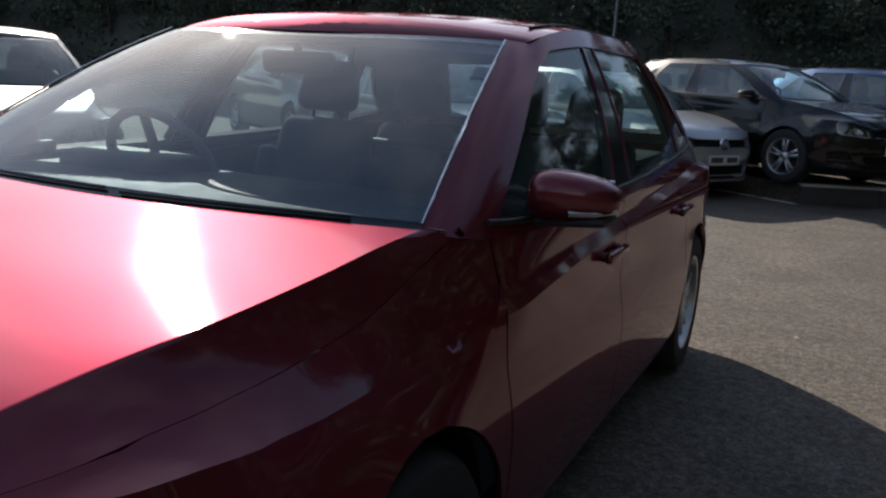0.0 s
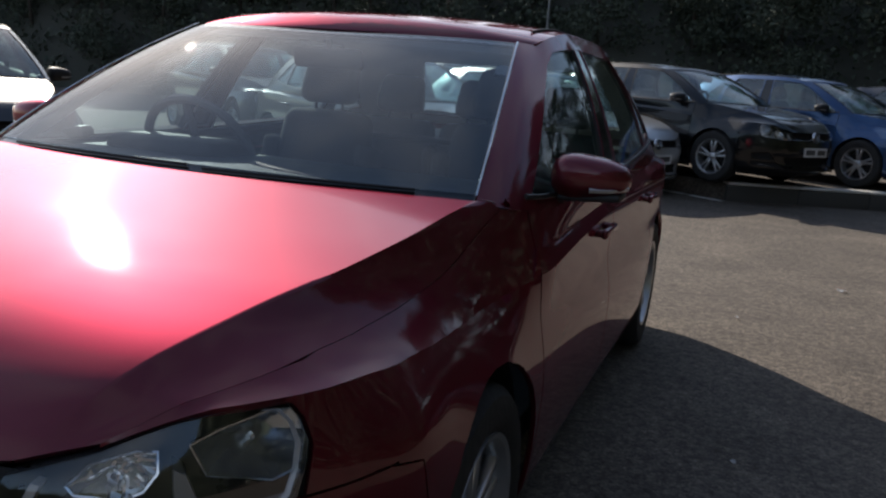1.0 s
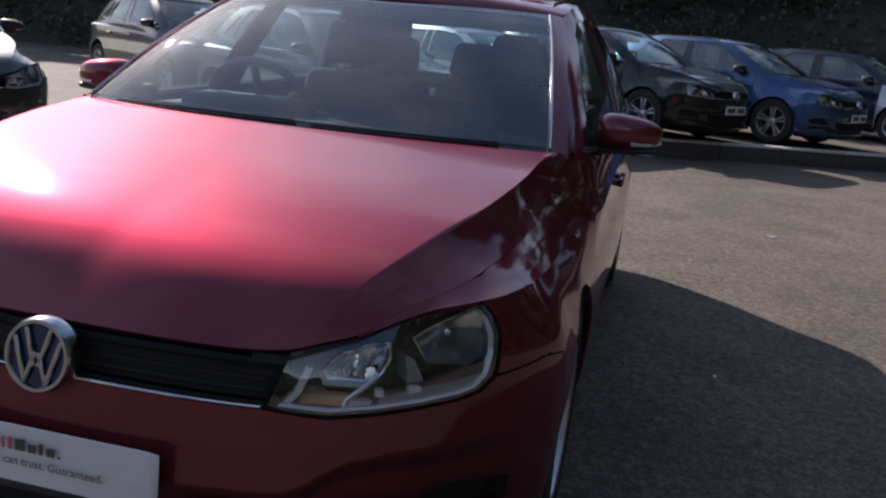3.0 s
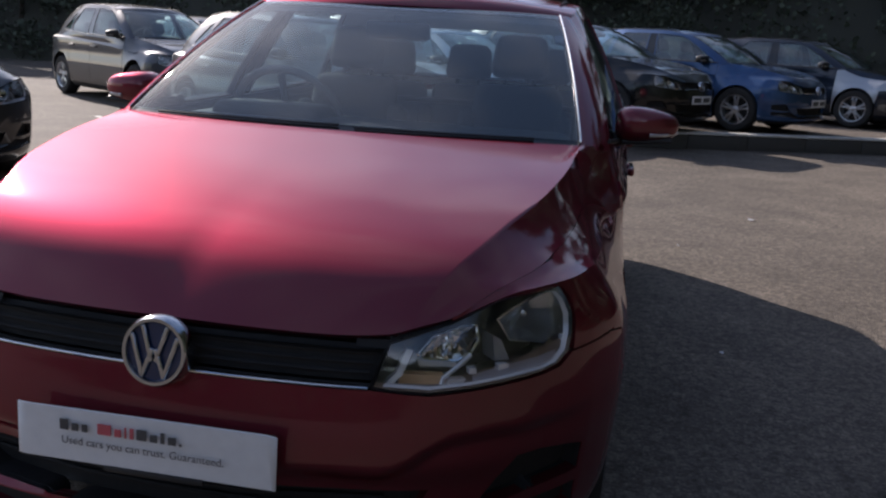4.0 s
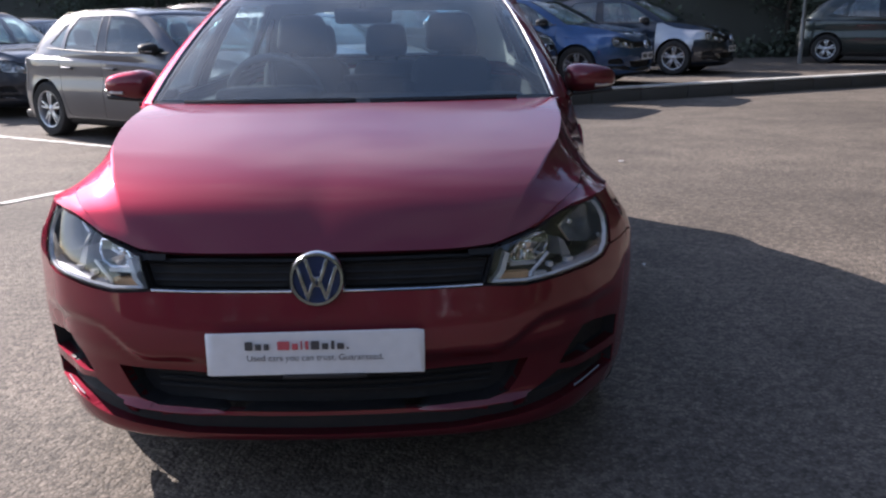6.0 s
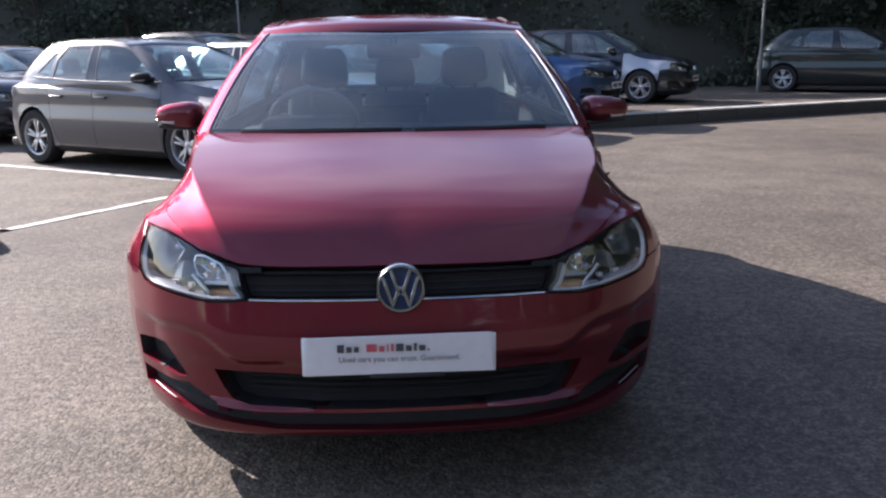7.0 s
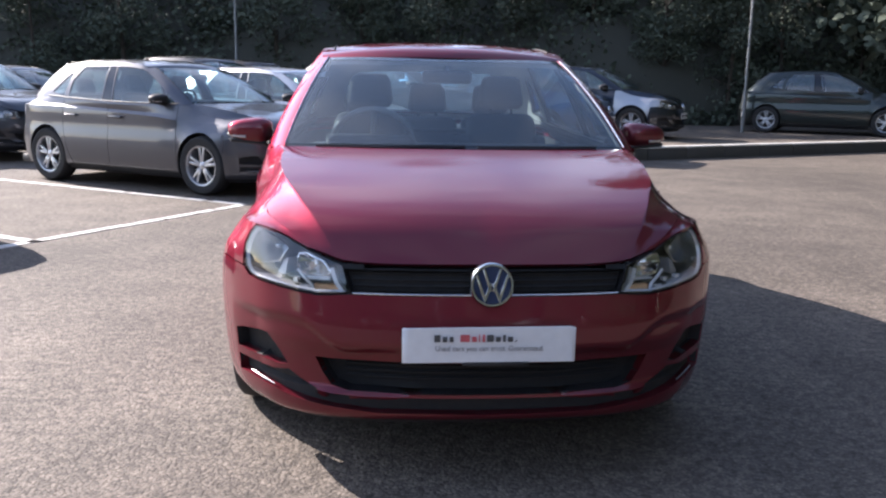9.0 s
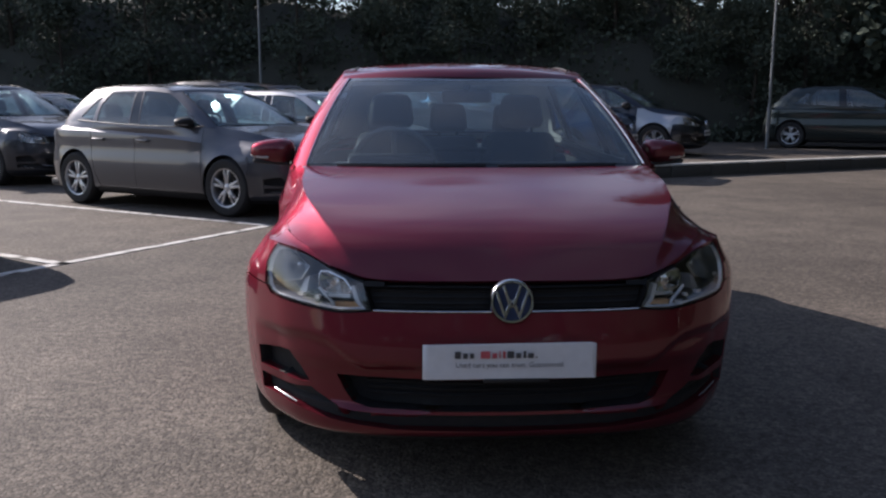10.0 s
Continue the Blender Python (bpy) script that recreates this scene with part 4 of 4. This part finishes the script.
def badge(car, fit_):
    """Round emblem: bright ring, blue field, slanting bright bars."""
    c = fit_(Vector((.008, .012, .646)))
    m = Matrix.Translation(c) @ Vector((0, -1, .16)).to_track_quat("X", "Y").to_matrix().to_4x4()
    ring = lathe(bmesh.new(), [(.054, -.01), (.054, .006), (.057, .011), (.063, .011), (.067, .005), (.068, -.02)], 40, m)
    b = part("badge", ring, EMBLEM, car, "round chrome emblem with blue field")
    part("badge_field", lathe(bmesh.new(), [(.001, .003), (.054, .003), (.055, -.012)], 32, m), BLUE, b)
    face = Matrix.Translation(c + Vector((0, -.008, 0))) @ Matrix.Rotation(radians(-9), 4, "X")
    for (x0, z0), (x1, z1) in (((-.045, .028), (-.022, -.044)), ((.045, .028), (.022, -.044)), ((-.024, .046), (-.005, -.014)), ((.024, .046), (.005, -.014)), ((-.022, -.044), (-.004, .004)), ((.022, -.044), (.004, .004))):
        L = math.hypot(x1 - x0, z1 - z0)
        q = bmesh.new()
        rbox(q, (L + .008, .006, .0095), (0, 0, 0), .002, 1)
        bmesh.ops.transform(q, matrix=face @ Matrix.Translation(((x0 + x1) / 2, 0, (z0 + z1) / 2)) @ Matrix.Rotation(-math.atan2(z1 - z0, x1 - x0), 4, "Y"), verts=q.verts)
        part("badge_bar", q, EMBLEM, b)


def mirror(car, sd, fit_, panel):
    c = fit_(Vector((.898, 1.46, 1.015)))
    c = Vector((c.x * sd, c.y, c.z))

    def blob(size, power, at, cutx=None):
        b = bmesh.new()
        bmesh.ops.create_uvsphere(b, u_segments=28, v_segments=18, radius=1)
        for v in b.verts:
            p = v.co
            q = [math.copysign(abs(x) ** power, x) for x in p]
            taper = 1 - .22 * q[0] * 1.0
            v.co = Vector((q[0] * size[0] * sd, q[1] * size[1] * (taper if q[1] < 0 else .8), q[2] * size[2] * taper)) + Vector(at)
        if sd < 0:
            bmesh.ops.reverse_faces(b, faces=b.faces)
        return b
    shell = blob((.1, .082, .054), .7, c)
    o = panel("door_mirror", shell, None if car.name == "hatchback_car" else BLACK, None, "", 60)
    gl = bmesh.new()
    rbox(gl, (.14, .008, .075), c + Vector((0, .055, .0)), .02, 3)
    panel("mirror_glass", gl, MIRROR, o)
    base = bmesh.new()
    rbox(base, (.16, .11, .02), c + Vector((.005 * sd, -.004, -.048)), .012, 2, Euler((0, radians(-5 * sd), 0)).to_matrix())
    rbox(base, (.12, .06, .04), c + Vector((-.115 * sd, .01, -.045)), .015, 2, Euler((0, radians(12 * sd), 0)).to_matrix())
    panel("mirror_foot", base, BLACK, o)
    ind = bmesh.new()
    tube(ind, [c + Vector((.01 * sd, -.076, -.026)), c + Vector((.06 * sd, -.058, -.024)), c + Vector((.094 * sd, -.02, -.018))], .007, 6)
    panel("indicator_strip", ind, ALLOY, o)


# ---- ground, lines, kerb ----
def sheet(name, x0, x1, y0, y1, z, mat, label, cat):
    bm = bmesh.new()
    bm.faces.new([bm.verts.new(p) for p in ((x0, y0, z), (x1, y0, z), (x1, y1, z), (x0, y1, z))])
    return tagged(new(name, mesh_from(bm, name, mat, False)), label, cat, "", "structure")


sheet("ground", -700, 700, -700, 700, 0, ASPHALT, "worn pale grey-brown asphalt of a car park", "ground")
HEAD = Vector((.848, -.53, 0))
SIDE = Vector((.53, .848, 0))


def line(p, q, w=.095):
    p, q = Vector((*p, 0)), Vector((*q, 0))
    d = (q - p).normalized()
    bm = bmesh.new()
    rbox(bm, ((q - p).length, w, .006), (0, 0, 0), .002, 1)
    ob = tagged(new("bay_line", mesh_from(bm, "bay_line", LINE)), "worn white painted parking bay line on the asphalt", "road marking", "bay lines", "structure")
    ob.matrix_world = Matrix.Translation((p + q) / 2 + Vector((0, 0, .003))) @ Matrix.Rotation(math.atan2(d.y, d.x), 4, "Z")


corner = Vector((-2.93, 4.11, 0))
far = corner + SIDE * 2.42
for k in (0, 1, 3):
    a = corner + SIDE * 2.42 * k
    b = a - HEAD * 5.2
    line((a.x + HEAD.x * .05, a.y + HEAD.y * .05), (b.x, b.y))
line((corner.x - SIDE.x * .6, corner.y - SIDE.y * .6), (far.x, far.y))


# ---- the red car ----
hero = build_car("red metallic five-door hatchback with chrome-trimmed grille, parked on the asphalt", pose(.012, 0, 0), RED, .024, True)


def cards():
    """White card over the number plate, with bars in place of the maker's words and a printed line below."""
    o = thing("plate_card", "white dealer card fixed over the front number plate", "number plate", pose(.013, -.032, .475, -2, .5, 1.5))
    bm = bmesh.new()
    rbox(bm, (.52, .004, .111), (0, 0, 0), .0018, 1)
    bmesh.ops.bisect_plane(bm, geom=[*bm.verts, *bm.edges, *bm.faces], plane_co=(.245, 0, 0), plane_no=(1, 0, .1))
    bmesh.ops.bisect_plane(bm, geom=[*bm.verts, *bm.edges, *bm.faces], plane_co=(-.24, 0, 0), plane_no=(1, 0, -.08))
    for v in bm.verts:
        v.co.y += .006 * math.sin(v.co.x * 9) ** 2 + (.004 if abs(v.co.x) > .25 else 0)
        v.co.z -= (.004 if v.co.x > .25 else .0) + .005 * (.26 - v.co.x) / .52 if v.co.z > 0 else 0
    base = part("card", bm, WHITEPLATE, o)
    words = ((-.166, INK, ((.018, 1), (.014, 0), (.012, 0))), (-.089, REDINK, ((.028, 1), (.014, 0), (.004, 1), (.008, 1))), (-.010, INK, ((.020, 1), (.015, 0), (.008, 1), (.016, 0), (.005, -1))))
    for x, mat, letters in words:
        for w, tall in letters:
            h = (.005, .0155, .0215)[tall + 1]
            b = bmesh.new()
            rbox(b, (w, .002, h), (x + w / 2, -.0035, .010 + h / 2), .0008, 1)
            part("printed_bar", b, mat, base)
            x += w + .0065
    txt = bpy.data.curves.new("slogan", "FONT")
    txt.body, txt.size, txt.extrude = "Used cars you can trust. Guaranteed.", .0215, .0004
    tmp = bpy.data.objects.new("tmp", txt)
    me = bpy.data.meshes.new_from_object(tmp)
    bpy.data.objects.remove(tmp)
    me.materials.append(GREYINK)
    t = new("slogan", me)
    t.parent = base
    t.matrix_local = Matrix.Translation((-.163, -.0036, -.017)) @ Matrix.Rotation(radians(90), 4, "X")
    b = bmesh.new()
    rbox(b, (.20, .012, .012), (.02, .006, -.06), .003)
    part("holder", b, BLACK, base)


cards()

# ---- the other cars ----
def bay(nose, heading=58.0, z=0.0):
    return pose(nose[0], nose[1], z, 0, 0, heading)


GROUP = "parked cars"
OTHERS = [
    ("dark grey metallic hatchback parked in a marked bay", (-1.07, 7.08), 57, 0, (.97, .95, 1.01), (.1, .102, .118)),
    ("dark grey hatchback parked in a marked bay, nose outwards", (-3.8, 3.66), 58, 0, (1, 1, 1), (.06, .06, .065)),
    ("dark grey hatchback parked in the row behind", (-5.24, 10.78), 58, 0, (1, 1, 1.08), (.06, .063, .075)),
    ("white hatchback parked beside the grey car", (.15, 9.75), 58, 0, (1, 1, 1.0), (.62, .63, .65)),
    ("silver hatchback parked in the far row", (-5.9, 14.6), 58, 0, (1, 1, 1.02), (.4, .41, .43)),
    ("dark hatchback parked in the far row", (-1.95, 14.5), 58, 0, (1, 1, 1.21), (.05, .05, .055)),
    ("brown-black hatchback parked in the far row", (-1.3, 16.7), 58, 0, (1, 1, 1.21), (.06, .045, .04)),
    ("black hatchback parked behind the kerb", (1.92, 10.6), 58, .21, (1, 1, 1), (.012, .013, .015)),
    ("blue hatchback parked behind the kerb", (3.7, 12.0), 58, .21, (1, 1, 1), (.035, .085, .2)),
    ("black hatchback parked behind the kerb, its sun glare coloured in as a pale front wing", (5.97, 14.63), 58, .21, (1, 1, 1.02), (.02, .028, .045)),
    ("dark green hatchback parked behind the kerb", (12.6, 16.6), 58, .21, (1, 1, 1.05), (.03, .04, .04)),
]
first = {}
for text, nose, head, z, stretch, colour in OTHERS:
    key = stretch
    if key in first:
        o = copy_thing(first[key], bay(nose, head, z))
        tagged(o, text)
    else:
        o = first[key] = build_car(text, bay(nose, head, z), COLOURED, .055, False, stretch, GROUP, (1, 1, 1))
    for c in o.children_recursive:
        if c.data and c.data.materials[0] == COLOURED:
            # the pale wing colour imitates sun glare on an otherwise black car
            c.color = (.45, .47, .5, 1) if "pale front wing" in text and c.name.startswith("fender") else (*colour, 1)

# ---- raised kerbed island behind ----
def kerb_island():
    z = .21
    edge = [(.95, 10.45), (12, 15.42), (40, 21), (40, 22.5), (2.6, 22.5), (-3.3, 13.1)]
    bm = bmesh.new()
    lo = [bm.verts.new((x, y, 0)) for x, y in edge]
    hi = [bm.verts.new((x, y, z)) for x, y in edge]
    bm.faces.new(hi)
    for i in range(len(edge)):
        j = (i + 1) % len(edge)
        bm.faces.new((lo[i], lo[j], hi[j], hi[i]))
    tagged(new("pavement", mesh_from(bm, "pavement", ASPHALT, False)), "raised asphalt parking strip behind a low edging wall", "pavement", "", "structure")
    for (x0, y0), (x1, y1) in zip(edge[:2], edge[1:3]):
        d = Vector((x1 - x0, y1 - y0, 0))
        n = max(1, round(d.length / .915))
        for k in range(n):
            b = bmesh.new()
            # block in a darker tone than its coping
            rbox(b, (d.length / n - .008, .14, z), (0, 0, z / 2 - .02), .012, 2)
            o = thing("kerb_block", "low edging block with dark sides and a pale top", "kerb", Matrix.Translation(Vector((x0, y0, 0)) + d * ((k + .5) / n)) @ Matrix.Rotation(math.atan2(d.y, d.x), 4, "Z"), "kerb blocks")
            part("block", b, DARKEDGING, o)
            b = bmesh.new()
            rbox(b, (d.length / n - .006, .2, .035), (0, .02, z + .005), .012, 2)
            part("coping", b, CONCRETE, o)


kerb_island()


# ---- trees ----
def leaf_cloud(bm, rng, centre, size, count, leaf):
    for _ in range(count):
        d = Vector((rng.gauss(0, 1), rng.gauss(0, 1), rng.gauss(0, 1))).normalized() * rng.random() ** .4
        p = Vector(centre) + Vector((d.x * size[0], d.y * size[1], d.z * size[2]))
        q = Euler((rng.uniform(-1.2, 1.2), rng.uniform(-1.2, 1.2), rng.uniform(0, 6.3))).to_matrix()
        s = leaf * rng.uniform(.6, 1.3)
        w = [Vector((-.5, -.3, 0)), Vector((0, -.45, .12)), Vector((.55, 0, 0)), Vector((0, .45, .1)), Vector((-.5, .25, 0))]
        bm.faces.new([bm.verts.new(p + q @ (v * s)) for v in w])


def tree(seed, height):
    rng = random.Random(seed)
    trunk = bmesh.new()
    bend = rng.uniform(-.3, .3)
    tube(trunk, [(bend * math.sin(k * 2), .1 * math.sin(3 * k), height * .8 * k) for k in spread(0, 1, .12)], .17, 10, .04)
    crown = bmesh.new()
    for k in range(17):
        z = height * rng.uniform(.08, .85)
        a = rng.uniform(0, 6.3)
        r = (1.0 - z / height * .55) * rng.uniform(1.0, 2.3)
        tip = Vector((math.cos(a) * r, math.sin(a) * r, z + rng.uniform(.2, .9)))
        tube(trunk, [(0, 0, z - .4), tip * .5 + Vector((0, 0, z * .5 - .1)), tip], .055, 6, .015)
        leaf_cloud(crown, rng, tip, (1.3, 1.3, 1.0), 380, .16)
    leaf_cloud(crown, rng, (0, 0, height * .86), (1.3, 1.3, height * .16), 420, .2)
    o = thing("tree", "tall broadleaf tree with a dense dark green crown", "tree", None, "boundary trees")
    part("trunk", trunk, BARK, o)
    part("crown", crown, LEAF, o, smooth=False)
    return o


BANK = [(21.5, 0), (22, 1.2), (22.8, 2.6), (24, 3.8), (26, 4.6), (36, 4.9)]


def woods():
    rng = random.Random(5)
    kinds = [tree(k, h) for k, h in ((1, 9.5), (2, 10.5), (3, 8.8))]
    spots = []
    for row, y0 in enumerate((22.6, 25.6)):
        x = -36 + row * 1.3
        while x < 30:
            spots.append((x, y0 + rng.uniform(-1, 1)))
            x += rng.uniform(1.7, 2.4)
    # unseen trees added right and ahead of the red car, darkening its reflections
    for k in range(30):
        spots.append((16 + rng.uniform(-1.2, 1.2), 20 - k * 1.6))
        spots.append((20 + rng.uniform(-1.2, 1.2), 20.8 - k * 1.6))
    for k in range(26):
        spots.append((22 - k * 2.4, -27 + rng.uniform(-1.5, 1.5)))
        spots.append((20.8 - k * 2.4, -30.5 + rng.uniform(-1, 1)))
    heights = [p[0] for p in BANK], [p[1] for p in BANK]
    for n, (x, y) in enumerate(spots):
        z, size = 0, 2.6
        if y < -25 and x < 15:
            z, size = -2.0, 1.5
        elif y > 21:
            # back row enlarged at the right to keep sky out of the fender's reflections
            z, size = float(np.interp(y, *heights)) - .25, float(np.interp(x, [4, 6.5, 8.2, 9.4], [.66, .8, .85, 1.65])) if y > 24.4 else .66
        m = pose(x, y, z, 0, 0, rng.uniform(0, 360)) @ Matrix.Scale(size, 4)
        if n < 3:
            kinds[n].matrix_world = m
        else:
            copy_thing(kinds[rng.randrange(3)], m)
    # overgrown bank behind them
    bm = bmesh.new()
    xs = spread(-60, 60, 2)
    g = [[bm.verts.new((x, y + math.sin(x * .7) * .4, z * (1 + .12 * math.sin(x * .9 + y)))) for y, z in BANK] for x in xs]
    for i in range(len(xs) - 1):
        for j in range(len(BANK) - 1):
            bm.faces.new((g[i][j], g[i + 1][j], g[i + 1][j + 1], g[i][j + 1]))
    tagged(new("bank", mesh_from(bm, "bank", EARTH)), "dark overgrown earth bank under the trees", "bank", "", "structure")
    ivy = bmesh.new()
    for _ in range(1000):
        x = rng.uniform(-40, 34)
        y = 21.4 + 5 * rng.random() ** 1.3
        z = float(np.interp(y, *heights)) + .25
        leaf_cloud(ivy, rng, (x, y, z), (.9, .5, .6), 85, .12)
    # unseen shrubs added below those trees, closing reflected gaps at the horizon
    for _ in range(420):
        leaf_cloud(ivy, rng, (rng.uniform(14.6, 17), rng.uniform(-30, 20), rng.uniform(.3, 1.9)), (.9, 1.3, .8), 50, .26)
        leaf_cloud(ivy, rng, (rng.uniform(-40, 16), rng.uniform(-28, -25.5), rng.uniform(.3, 2.1)), (1.5, .9, .9), 50, .3)
    tagged(new("undergrowth", mesh_from(ivy, "undergrowth", LEAF, False)), "dense dark shrubs and ivy along the bank and under the added unseen trees", "shrubs", "", "stuff")


woods()


def lamp_post(x, y):
    o = thing("lamp_post", "slim grey steel lamp post at the car park edge", "lamp post", pose(x, y, 0), "lamp posts")
    bm = bmesh.new()
    tube(bm, [(0, 0, 0), (0, 0, 1.2)], .05, 12)
    tube(bm, [(0, 0, 1.2), (0, 0, 6)], .034, 12, .026)
    part("pole", bm, STEEL, o)
    bm = bmesh.new()
    rbox(bm, (.18, .55, .09), (0, -.25, 6.02), .03, 2)
    part("lantern", bm, STEEL, o)


lamp_post(-3.8, 19.3)
lamp_post(8.6, 17.7)


# ---- litter on the asphalt ----
def litter(x, y, s, turn):
    bm = bmesh.new()
    vs = [bm.verts.new((s * math.cos(a) * r, s * math.sin(a) * r * .7, .004 + .012 * abs(math.sin(a * 2)))) for a, r in zip((0, 1.1, 2.3, 3.4, 4.6, 5.5), (1, .7, 1.1, .8, 1, .75))]
    bm.faces.new(vs)
    bmesh.ops.solidify(bm, geom=list(bm.faces), thickness=.003)
    o = tagged(new("paper_scrap", mesh_from(bm, "paper_scrap", WHITEPLATE, False)), "small crumpled white paper scrap on the asphalt", "litter", "litter")
    o.matrix_world = pose(x, y, .002, 0, 0, turn)


litter(1.95, 5.56, .035, 20)
litter(1.31, 4.33, .02, 130)
litter(1.36, 2.25, .015, 75)
